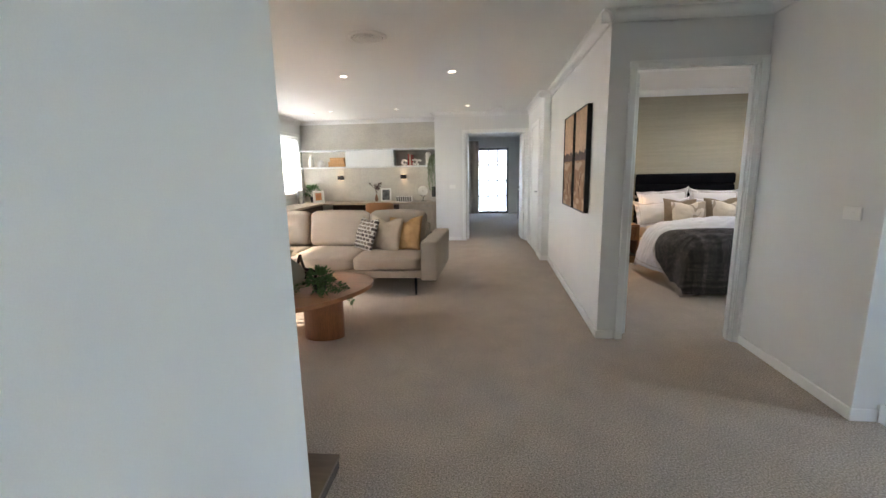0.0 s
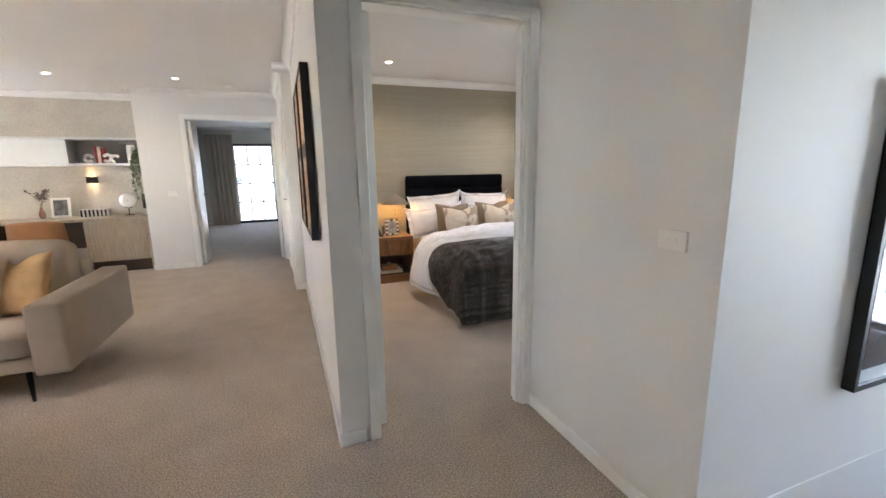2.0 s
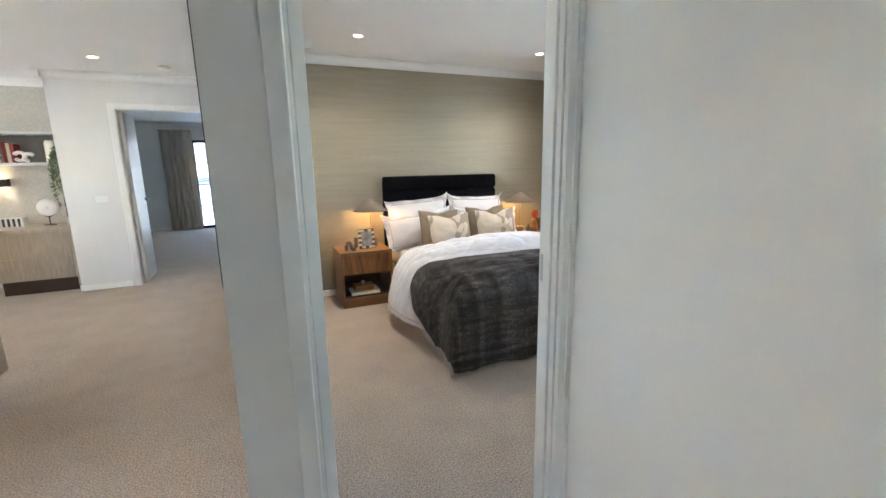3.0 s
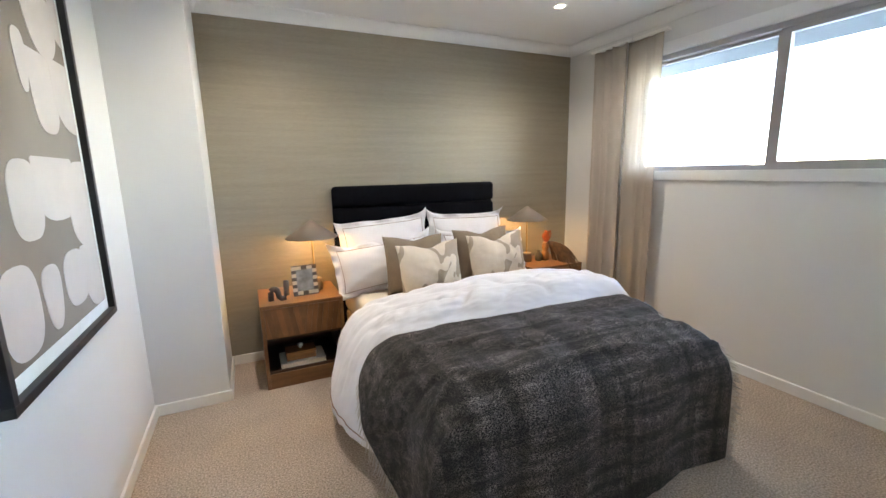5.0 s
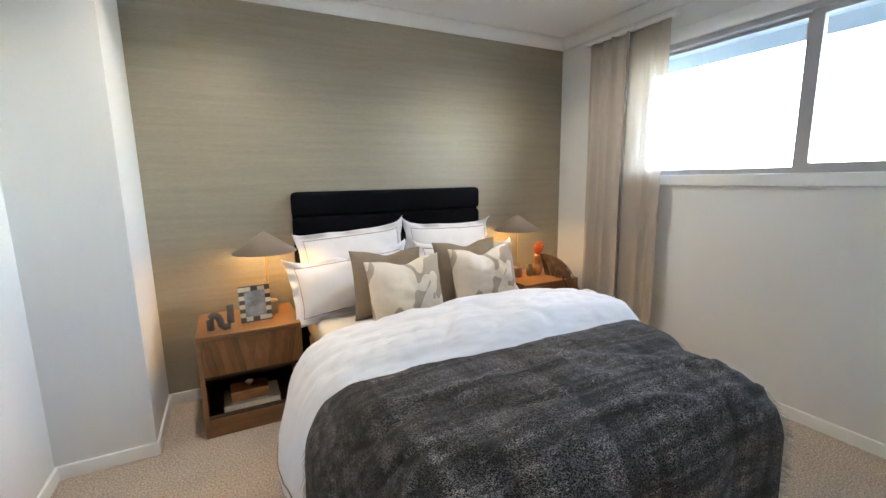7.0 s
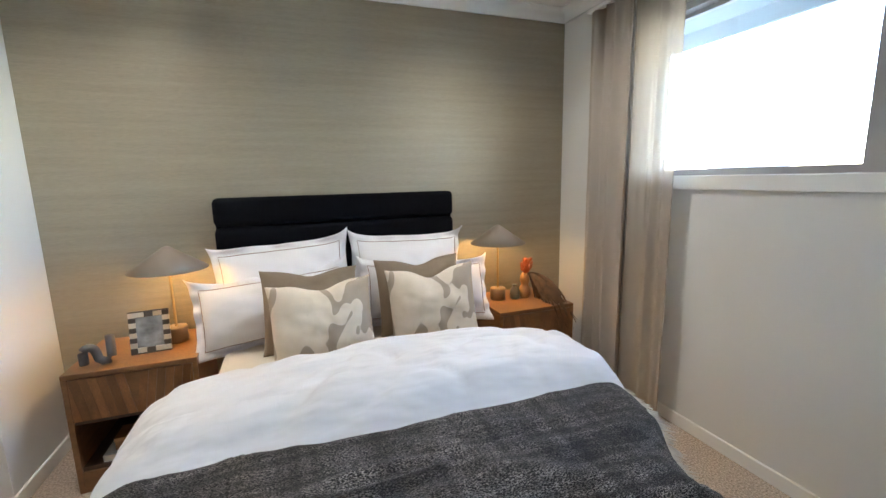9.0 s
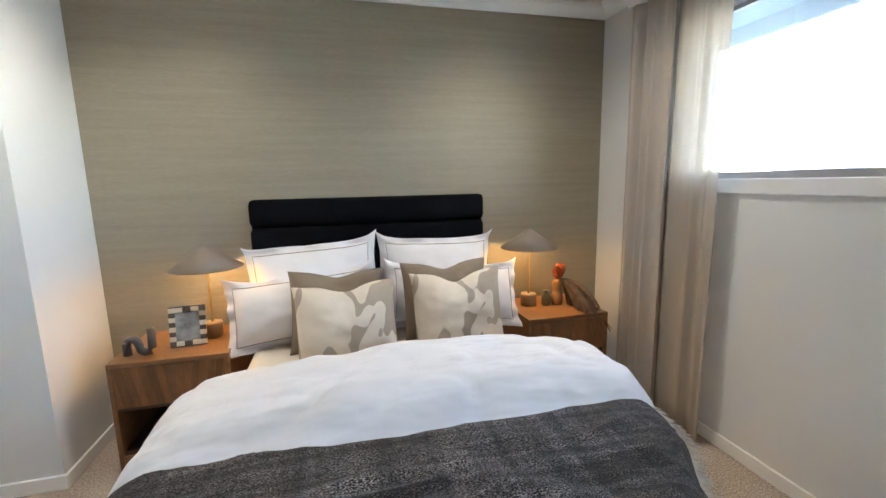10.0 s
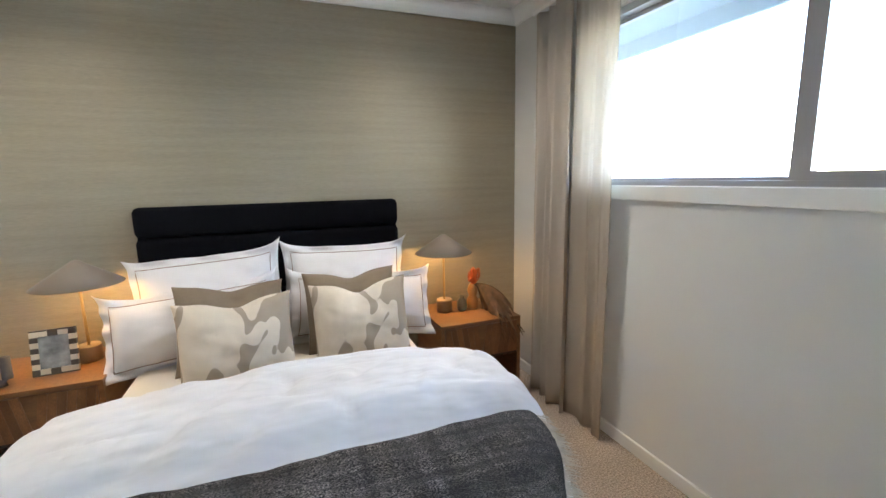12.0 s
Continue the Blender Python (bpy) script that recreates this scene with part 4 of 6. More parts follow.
# picture frame on the bedside table
ob = thing("photo_frame", (1.118, 2.93, 0.565), "striped horn and bone photo frame standing", "photo frame", turn=4)
tilt = Matrix.Rotation(radians(-9), 4, "X")
BONE = material("bone_inlay", (0.62, 0.55, 0.43), 0.4)
HORN = material("dark_horn_inlay", (0.075, 0.062, 0.05), 0.4)
fw, fh, fb = 0.165, 0.205, 0.028
k = 0
for x0, x1, z0, z1 in [(0, fw, 0, 0.006), (0, fw, fh - 0.006, fh)]:
    part("rail", at_window(boxes((x0 - fw / 2, -0.008, z0, x1 - fw / 2, 0.008, z1)), tilt), HORN, ob)
for i in range(8):
    z0 = 0.006 + (fh - 0.012) * i / 8
    z1 = 0.006 + (fh - 0.012) * (i + 1) / 8 - 0.0008
    for x0 in (-fw / 2, fw / 2 - fb):
        part("inlay", at_window(boxes((x0, -0.008, z0, x0 + fb, 0.008, z1)), tilt), (HORN, BONE)[(i + (x0 > 0)) % 2], ob)
for i in range(3):
    x0 = -fw / 2 + fb + (fw - 2 * fb) * i / 3
    for z0 in (0.006, fh - 0.006 - fb * 0.8):
        part("inlay", at_window(boxes((x0, -0.008, z0, x0 + (fw - 2 * fb) / 3 - 0.0008, 0.008, z0 + fb * 0.8)), tilt), (BONE, HORN)[i % 2], ob)
part("picture", at_window(boxes((-fw / 2 + fb, -0.003, 0.03, fw / 2 - fb, 0.004, fh - 0.03)), tilt), material("grey_photo", (0.30, 0.31, 0.31), 0.2, vary=0.5, scale=14), ob, "grey photograph")
part("easel_back", at_window(boxes((-0.03, 0.0, 0.0, 0.03, 0.004, 0.16)), Matrix.Translation((0, 0.075, 0)) @ Matrix.Rotation(radians(16), 4, "X")), HORN, ob)

# U-shaped stone sculpture
ob = thing("sculpture", (0.935, 2.84, 0.565), "dark grey stone sculpture of bent tubes", "sculpture", turn=12)
bm = bmesh.new()
pts = [(-0.048, 0, 0.018), (-0.048, 0, 0.07)] + [(-0.048 + 0.022 * (1 - math.cos(a)) * 1.0, 0, 0.07 + 0.022 * math.sin(a)) for a in (0.6, 1.2, 1.57, 2.0, 2.6)] + [(0.0, 0, 0.06), (0.004, 0, 0.035), (0.02, 0, 0.021), (0.04, 0, 0.022), (0.052, 0, 0.04), (0.054, 0, 0.135)]
tube(bm, pts, 0.018, 14)
part("body", bm, material("dark_grey_stone", (0.085, 0.08, 0.078), 0.8, vary=0.15, scale=30, bump=0.3), ob, smooth=True)


def book(loc, w, d, h, mat, label, turn=0, name="book", up=False):
    ob = thing(name, loc, label, "book", turn=turn)
    c = 0.003
    part("cover", boxes((0, 0, 0, w, d, c), (0, 0, h - c, w, d, h), (0, 0, c, c, d, h - c)), mat, ob)
    part("pages", boxes((c, 0.004, c, w - 0.004, d - 0.004, h - c)), material("book_pages", (0.72, 0.66, 0.55), 0.9, fine=0.2, fine_scale=200, stretch=(1, 1, 8)), ob, "cream page block")
    return ob


book((0.91, 2.80, 0.118), 0.29, 0.21, 0.03, material("white_book_cloth", (0.60, 0.57, 0.52), 0.7), "large pale book lying on the shelf")
ob = thing("wooden_box", (0.95, 2.83, 0.148), "small honey wooden box with a round knob", "box")
BOXWOOD = material("honey_wood", (0.30, 0.14, 0.05), 0.45, vary=0.2, scale=9, stretch=(1, 1, 8))
part("body", boxes((0, 0, 0, 0.19, 0.12, 0.042), bevel=0.003), BOXWOOD, ob)
part("lid", boxes((-0.002, -0.002, 0.043, 0.192, 0.122, 0.060), bevel=0.003), BOXWOOD, ob)
bm = bmesh.new()
lathe(bm, [(0.008, 0.060), (0.008, 0.066), (0.02, 0.078), (0.018, 0.09), (0.001, 0.096)], 18, (0.095, 0.06, 0))
part("knob", bm, material("pale_stone_knob", (0.5, 0.44, 0.36), 0.6), ob, smooth=True)

# vases and dried flowers
ob = thing("small_vase", (3.16, 3.02, 0.565), "small grey-green glazed bottle vase", "vase")
bm = bmesh.new()
lathe(bm, [(0.022, 0), (0.030, 0.01), (0.033, 0.04), (0.028, 0.065), (0.014, 0.082), (0.014, 0.092), (0.018, 0.097), (0.012, 0.097), (0.009, 0.08)], 24)
part("body", bm, material("grey_green_glaze", (0.13, 0.125, 0.095), 0.35, vary=0.1), ob, smooth=True)
ob = thing("flower_vase", (3.235, 3.02, 0.565), "bulbous amber clay vase with dried flowers", "vase")
bm = bmesh.new()
lathe(bm, [(0.026, 0), (0.036, 0.02), (0.040, 0.05), (0.030, 0.08), (0.024, 0.09), (0.032, 0.11), (0.034, 0.13), (0.026, 0.155), (0.018, 0.17), (0.014, 0.165)], 24)
part("body", bm, material("amber_clay", (0.30, 0.14, 0.045), 0.5, vary=0.12), ob, smooth=True)
bm = bmesh.new()
for k in range(150):
    a, hgt = rng.uniform(0, 6.28), rng.uniform(0, 0.085)
    r = 0.024 * math.sin(math.pi * min(1, (hgt + 0.02) / 0.12)) + 0.008
    p = Vector((0.004 + 0.2 * hgt + r * math.cos(a), r * math.sin(a), 0.175 + hgt))
    tube(bm, [p, p + Vector((0.010 * math.cos(a), 0.010 * math.sin(a), 0.014))], [0.003, 0.0012], 4)
lathe(bm, [(0.01, 0.16), (0.022, 0.18), (0.026, 0.22), (0.016, 0.258), (0.004, 0.268)], 14, (0.008, 0, 0))
part("bloom", bm, material("rust_orange_bloom", (0.42, 0.095, 0.03), 0.8, vary=0.25, scale=40), ob, "rust-orange banksia bloom")
bm = bmesh.new()
for k in range(70):
    s = Vector((0.02, -0.005, 0.168))
    end = Vector((rng.uniform(0.06, 0.25), rng.uniform(-0.30, -0.05), rng.uniform(-0.17, 0.03)))
    mid = (s + end) / 2 + Vector((rng.uniform(-0.01, 0.03), 0, rng.uniform(0.04, 0.10)))
    pts = [s * (1 - t) ** 2 + mid * 2 * t * (1 - t) + end * t * t for t in [i / 7 for i in range(8)]]
    wdt = rng.uniform(0.005, 0.012)
    tube(bm, pts, [0.002, 0.003, wdt * 0.6, wdt * 0.8, wdt, wdt * 0.8, wdt * 0.5, 0.001], 3)
o = part("dried_leaves", bm, material("dried_leaf_brown", (0.10, 0.055, 0.028), 0.8, vary=0.5, scale=25), ob, "drooping dried brown leaves")
tagged(o, kind="stuff")


# curtain
def curtain(name, loc, width, z0, z1, waves, depth, mat, label, turn=0, seed=0.0, taper=0.12):
    """A pleated curtain hanging from a track, its width along local x."""
    ob = thing(name, loc, label, "curtain", group="curtains", turn=turn)
    def shape(u, v):
        ph = u * waves * 2 * math.pi + 0.9 * math.sin(u * 9 + seed) + 0.35 * math.sin(v * 3 + u * 5 + seed)
        amp = depth * (0.55 + 0.45 * (1 - v)) * (0.8 + 0.3 * math.sin(u * 17 + seed))
        y = amp * (math.sin(ph) + 0.22 * math.sin(2 * ph + 0.8)) + 0.006 * noise.noise(Vector((u * 12, v * 5, seed)))
        x = width * (u - 0.5) * (1 - taper * (1 - abs(2 * v - 1)) * 0.25) + 0.012 * math.cos(ph) * (1 - 0.4 * v)
        return (x, y, z0 + (z1 - z0) * v)
    o = part("fabric", drape(0, 1, 0, 1, int(waves * 18), 26, shape), mat, ob)
    o.data.shade_smooth()
    thick(o, 0.0025, 0.0)
    part("track", boxes((-width / 2 - 0.03, -0.02, z1 - 0.004, width / 2 + 0.03, 0.02, z1 + 0.018), bevel=0.003), TRIM, ob, "white curtain track")
    return ob


SHEER = material("pale_sheer_voile", (0.62, 0.55, 0.47), 0.9, vary=0.03, scale=5, fine=0.10, fine_scale=500, bump=0.2)


def let_light_through(m, share, open_share):
    """Cloth that glows with light from behind, and is partly open between its threads."""
    nt = m.node_tree
    tr = nt.nodes.new("ShaderNodeBsdfTranslucent")
    tr.inputs[0].default_value = (0.55, 0.47, 0.38, 1)
    mx = nt.nodes.new("ShaderNodeMixShader")
    mx.inputs[0].default_value = share
    nt.links.new(nt.nodes["Principled BSDF"].outputs[0], mx.inputs[1])
    nt.links.new(tr.outputs[0], mx.inputs[2])
    last = mx
    if open_share:
        last = nt.nodes.new("ShaderNodeMixShader")
        last.inputs[0].default_value = open_share
        nt.links.new(mx.outputs[0], last.inputs[1])
        nt.links.new(nt.nodes.new("ShaderNodeBsdfTransparent").outputs[0], last.inputs[2])
    nt.links.new(last.outputs[0], nt.nodes["Material Output"].inputs[0])


let_light_through(CURTAIN, 0.3, 0.0)
let_light_through(SHEER, 0.4, 0.28)
curtain("curtain", (EW - 0.095, 2.71, 0), 0.36, 0.012, 2.335, 3.4, 0.046, CURTAIN, "taupe linen curtain drawn beside the window", 90, 1.0)
curtain("curtain", (EW - 0.085, 2.385, 0), 0.31, 0.012, 2.335, 2.2, 0.022, SHEER, "pale sheer curtain hanging over the window's edge", 90, 2.6)

# framed abstract print on the bedroom wall
ob = thing("framed_print", (LW + 0.001, 1.76, 0.805), "large framed abstract print of pale shapes on taupe", "picture", turn=90)
FR = material("black_frame_wood", (0.008, 0.008, 0.009), 0.4)
PW, PH = 0.93, 1.50
# local x runs along the wall away from the door, local y into the wall
for it in ((-PW / 2, -0.035, 0, PW / 2, -0.002, 0.028), (-PW / 2, -0.035, PH - 0.028, PW / 2, -0.002, PH), (-PW / 2, -0.035, 0.028, -PW / 2 + 0.028, -0.002, PH - 0.028), (PW / 2 - 0.028, -0.035, 0.028, PW / 2, -0.002, PH - 0.028)):
    part("frame_rail", boxes(it, bevel=0.002), FR, ob, "black frame rail")
part("mat_board", boxes((-PW / 2 + 0.028, -0.012, 0.028, PW / 2 - 0.028, -0.002, PH - 0.028)), material("white_mat_board", (0.74, 0.76, 0.74), 0.8), ob, "white mat board")
part("ground", boxes((-PW / 2 + 0.06, -0.014, 0.075, PW / 2 - 0.06, -0.0125, PH - 0.06)), material("taupe_print_ground", (0.205, 0.165, 0.13), 0.8, vary=0.06, scale=5, Coat_Weight=1.0, Coat_Roughness=0.02), ob, "taupe printed ground")
PALE = material("pale_print_shape", (0.60, 0.54, 0.50), 0.85, vary=0.05, scale=6, Coat_Weight=1.0, Coat_Roughness=0.02)


def blob(cx, cz, w, h, lean, kind, k):
    n, bm = 28, bmesh.new()
    pts = []
    for i in range(n):
        a = 2 * math.pi * i / n
        x, z = math.cos(a), math.sin(a)
        e = 0.72
        x, z = math.copysign(abs(x) ** e, x) * w / 2, math.copysign(abs(z) ** e, z) * h / 2
        if kind == 1 and z > 0: x, z = max(-w / 2, min(w / 2, x * 1.3)), min(z, h * 0.38)
        if kind == 2: x *= 0.6 + 0.4 * (z / h + 0.5)
        xr, zr = x * math.cos(lean) - z * math.sin(lean), x * math.sin(lean) + z * math.cos(lean)
        pts.append((min(max(cx + xr, -PW / 2 + 0.062), PW / 2 - 0.062), min(max(cz + zr, 0.077), PH - 0.062)))
    lo = [bm.verts.new((x, -0.0142, z)) for x, z in pts]
    hi = [bm.verts.new((x, -0.0152 - 0.0001 * k, z)) for x, z in pts]
    for i in range(n):
        bm.faces.new((lo[i], lo[(i + 1) % n], hi[(i + 1) % n], hi[i]))
    bm.faces.new(hi)
    part("printed_shape", bm, PALE, ob)


for k, (cx, cz, w, h, lean, kd) in enumerate(((-0.28, 0.22, 0.23, 0.26, 0.0, 0), (-0.07, 0.21, 0.17, 0.21, 0.0, 2), (-0.13, 0.52, 0.21, 0.24, 0.0, 0), (0.11, 0.56, 0.34, 0.24, 0.0, 1), (0.37, 0.48, 0.37, 0.33, 0.0, 0), (0.14, 0.23, 0.22, 0.2, 0.0, 0), (0.37, 0.22, 0.31, 0.29, 0.0, 1), (0.15, 0.88, 0.21, 0.3, 0.0, 1), (0.45, 0.89, 0.44, 0.29, 0.0, 1), (0.46, 1.17, 0.28, 0.22, 0.0, 0), (0.22, 1.1, 0.32, 0.22, 0.0, 2), (0.01, 0.94, 0.1, 0.19, 0.0, 2), (-0.1, 1.32, 0.26, 0.2, 0.2, 1), (0.28, 1.36, 0.2, 0.14, 0, 0), (-0.34, 1.33, 0.14, 0.2, 0, 0))):
    blob(cx, cz, w, h, lean, kd, k)
area = LOUNGE


# ---- lounge ----
def soft_box(x0, y0, z0, x1, y1, z1, r, bulge=0.0, seed=0.0, cuts=7):
    """A cushion block with rounded edges and a slight swell."""
    bm = bmesh.new()
    box(bm, x0, y0, z0, x1, y1, z1)
    bmesh.ops.subdivide_edges(bm, edges=bm.edges[:], cuts=cuts, use_grid_fill=True)
    c = Vector(((x0 + x1) / 2, (y0 + y1) / 2, (z0 + z1) / 2))
    h = Vector(((x1 - x0) / 2, (y1 - y0) / 2, (z1 - z0) / 2))
    for v in bm.verts:
        d = v.co - c
        inner = Vector([max(-(h[k] - r), min(h[k] - r, d[k])) for k in range(3)])
        e = d - inner
        if e.length > r:
            e = e.normalized() * r
        q = Vector([d[k] / h[k] for k in range(3)])
        big = bulge * max(0, 1 - q.x * q.x * 0.9) * max(0, 1 - q.z * q.z * 0.8)
        n = noise.noise(Vector((v.co.x * 3 + seed, v.co.y * 3, v.co.z * 3)))
        v.co = c + inner + e + Vector((0, math.copysign(big, d.y) if abs(q.y) > 0.5 else 0, bulge * 0.5 * max(0, 1 - q.x * q.x) * (1 if q.z > 0.5 else 0))) + Vector((0, 0.006 * n, 0.006 * n))
    return bm


sofa = thing("sofa", (-3.0, 1.5, 0), "beige fabric corner sofa on dark legs", "sofa")
S = Matrix.Translation((3.0, -1.5, 0))


def sofa_part(name, bm, mat=None, label="", smooth=True):
    return part(name, local(bm, S), mat or SOFA, sofa, label, smooth)


sofa_part("frame", boxes((-4.52, 1.08, 0.20, -1.53, 2.10, 0.285), bevel=0.012), smooth=False)
sofa_part("frame", boxes((-4.52, -0.95, 0.20, -3.66, 1.078, 0.285), bevel=0.012), smooth=False)
# right arm leans outwards
bm = bmesh.new()
box(bm, -1.54, 1.02, 0.185, -1.365, 2.08, 0.62, bevel=0.022, seg=3)
for v in bm.verts:
    v.co.x += 0.05 * math.sin(min(1, max(0, (v.co.y - 1.03) / 1.05)) * math.pi * 0.5) * 1.0 + 0.02 * (v.co.z / 0.6)
    v.co.y -= 0.03 * (v.co.z > 0.4)
sofa_part("arm", bm)
sofa_part("back_frame", boxes((-4.52, 1.93, 0.285, -1.54, 2.12, 0.70), bevel=0.03))
sofa_part("back_frame", boxes((-4.53, -0.95, 0.285, -4.34, 1.928, 0.70), bevel=0.03))
for k, (x0, x1) in enumerate(((-2.28, -1.535), (-3.02, -2.285), (-3.66, -3.025))):
    sofa_part("seat_cushion", soft_box(x0, 1.06, 0.285, x1, 1.92, 0.435, 0.035, 0.012, k))
sofa_part("seat_cushion", soft_box(-4.34, 1.06, 0.285, -3.665, 1.92, 0.435, 0.035, 0.012, 5))
for k, (y0, y1) in enumerate(((0.28, 1.055), (-0.52, 0.275))):
    sofa_part("seat_cushion", soft_box(-4.34, y0, 0.285, -3.64, y1, 0.435, 0.035, 0.012, 8 + k))
for k, (x0, x1) in enumerate(((-2.27, -1.56), (-3.03, -2.28), (-3.76, -3.04))):
    bm = soft_box(x0, 1.74, 0.43, x1, 1.97, 0.865, 0.07, 0.035, 20 + k, 9)
    bmesh.ops.rotate(bm, verts=bm.verts, cent=((x0 + x1) / 2, 1.85, 0.43), matrix=Matrix.Rotation(radians(-9), 3, "X"))
    sofa_part("back_cushion", bm)
for k, (y0, y1) in enumerate(((1.02, 1.74), (0.26, 1.01), (-0.5, 0.25))):
    bm = soft_box(-4.36, y0, 0.43, -4.13, y1, 0.86, 0.07, 0.03, 30 + k, 9)
    sofa_part("back_cushion", bm)
for x, y in ((-1.60, 1.125), (-1.58, 2.0), (-3.0, 2.0), (-4.4, 2.0), (-3.75, -0.85), (-4.4, -0.85)):
    bm = bmesh.new()
    tube(bm, [(x, y, 0), (x, y, 0.2)], [0.010, 0.016], 10)
    sofa_part("leg", bm, DARKMETAL, "slim dark metal leg")

OCHRE = material("ochre_velvet", (0.42, 0.245, 0.10), 0.8, vary=0.12, scale=6, fine=0.1)
OAT = material("oatmeal_linen", (0.47, 0.37, 0.265), 0.9, vary=0.05, scale=6, fine=0.12, fine_scale=500, bump=0.2)
CHECK = material("brown_check_weave", (0.44, 0.35, 0.26), 0.9, vary=0.05, scale=20, fine=0.12)
nt = CHECK.node_tree
co = nt.nodes.new("ShaderNodeTexCoord")
br = nt.nodes.new("ShaderNodeTexBrick")
br.inputs["Scale"].default_value = 1.0
br.inputs["Brick Width"].default_value, br.inputs["Row Height"].default_value, br.inputs["Mortar Size"].default_value = 0.062, 0.045, 0.007
br.inputs["Color1"].default_value, br.inputs["Color2"].default_value, br.inputs["Mortar"].default_value = (0.055, 0.042, 0.035, 1), (0.20, 0.16, 0.12, 1), (0.56, 0.50, 0.42, 1)
mp = nt.nodes.new("ShaderNodeMapping")
mp.inputs["Rotation"].default_value = (radians(90), 0, 0)
nt.links.new(co.outputs["Object"], mp.inputs[0])
nt.links.new(mp.outputs[0], br.inputs["Vector"])
nt.links.new(br.outputs[0], nt.nodes["Principled BSDF"].inputs["Base Color"])
G = "cushions on the sofa"
for (x, y), w, h, mat, label, lean, yaw, roll, chop, seed in (
        ((-1.80, 1.52), 0.44, 0.42, OCHRE, "mustard velvet cushion with a dented top", 22, -18, -4, 0.07, 1.0),
        ((-2.05, 1.50), 0.43, 0.42, OAT, "oatmeal linen cushion with a dented top", 22, -14, 3, 0.06, 2.0),
        ((-2.30, 1.54), 0.42, 0.40, CHECK, "brown and cream checked cushion", 20, -48, 0, 0.03, 3.0),
        ((-3.66, 1.50), 0.62, 0.42, OAT, "long oatmeal linen cushion", 20, 34, 2, 0.05, 4.0),
        ((-3.93, 1.22), 0.50, 0.40, CHECK, "brown and cream checked cushion", 22, 58, 3, 0.03, 5.0),
        ((-4.06, 1.26), 0.46, 0.44, OCHRE, "mustard velvet cushion behind a checked one", 12, 62, 0, 0.06, 6.0),
        ((-3.96, 0.72), 0.46, 0.44, OAT, "plump oatmeal linen cushion", 18, 78, 0, 0.06, 7.0),
        ((-3.90, 0.45), 0.44, 0.38, CHECK, "brown and cream checked cushion", 22, 82, 0, 0.03, 8.0)):
    pillow("cushion", (x, y, 0.44), w, h, 0.15, mat, label, lean, yaw, roll, chop, 0.055, 0, seed, None, G)

# coffee table
table = thing("coffee_table", (-2.345, 0.0, 0), "oval walnut coffee table on two round pedestals", "coffee table")
TOPA = radians(62)


def oval(a, b, n=56):
    pts = []
    for k in range(n):
        t = 2 * math.pi * k / n
        x, y = a * math.copysign(abs(math.cos(t)) ** 0.85, math.cos(t)), b * math.copysign(abs(math.sin(t)) ** 0.85, math.sin(t))
        pts.append((x * math.cos(TOPA) - y * math.sin(TOPA), x * math.sin(TOPA) + y * math.cos(TOPA)))
    return pts


bm = bmesh.new()
for sc, z0, z1 in ((1.0, 0.358, 0.392),):
    prism(bm, oval(0.60, 0.45), z0, z1)
bmesh.ops.bevel(bm, geom=[e for e in bm.edges if abs(e.verts[0].co.z - e.verts[1].co.z) < 1e-5], offset=0.010, segments=3, profile=0.5, affect="EDGES")
TEAK = material("red_brown_veneer", (0.30, 0.115, 0.040), 0.28, vary=0.16, scale=3, fine=0.18, fine_scale=40, stretch=(1, 6, 6))
TEAKV = material("red_brown_veneer_upright", (0.25, 0.09, 0.032), 0.32, vary=0.18, scale=4, fine=0.18, fine_scale=40, stretch=(6, 6, 0.6))
part("tabletop", bm, TEAK, table)
for x, y in ((-0.345, -0.05), (0.16, -0.07)):
    bm = bmesh.new()
    pts = [(x + 0.165 * math.cos(2 * math.pi * k / 36) * 1.0, y + 0.12 * math.sin(2 * math.pi * k / 36)) for k in range(36)]
    prism(bm, pts, 0, 0.358)
    part("pedestal", bm, TEAKV, table, smooth=False)
ob = thing("large_vase", (-2.475, -0.07, 0.392), "matt grey-green round vase with a narrow neck", "vase")
bm = bmesh.new()
lathe(bm, [(0.06, 0), (0.085, 0.012), (0.13, 0.07), (0.145, 0.12), (0.135, 0.17), (0.10, 0.215), (0.062, 0.245), (0.046, 0.265), (0.046, 0.30), (0.062, 0.325), (0.072, 0.335), (0.062, 0.333), (0.038, 0.30), (0.036, 0.26)], 40)
part("body", bm, material("grey_green_clay", (0.30, 0.275, 0.215), 0.8, vary=0.06, scale=10, bump=0.1), ob, smooth=True)

# knot sculpture of black bars
ob = thing("knot_sculpture", (-2.40, 0.11, 0.392), "angular knot sculpture of dark brown bars", "sculpture", turn=20)
bm = bmesh.new()
ring = [(-0.06, 0, 0.012), (0.07, 0.02, 0.012), (0.10, 0.0, 0.11), (0.0, -0.04, 0.15), (-0.03, 0.03, 0.26), (-0.07, -0.02, 0.13), (0.03, 0.05, 0.09), (-0.06, 0, 0.012)]
for a, b in zip(ring, ring[1:]):
    tube(bm, [a, b], 0.013, 8)
part("body", bm, material("dark_bronze", (0.035, 0.022, 0.015), 0.45, 0.4), ob)

LEAF = material("trailing_leaf_green", (0.07, 0.15, 0.045), 0.55, vary=0.35, scale=20)
LEAF2 = material("pale_leaf_green", (0.14, 0.19, 0.10), 0.55, vary=0.3, scale=20)


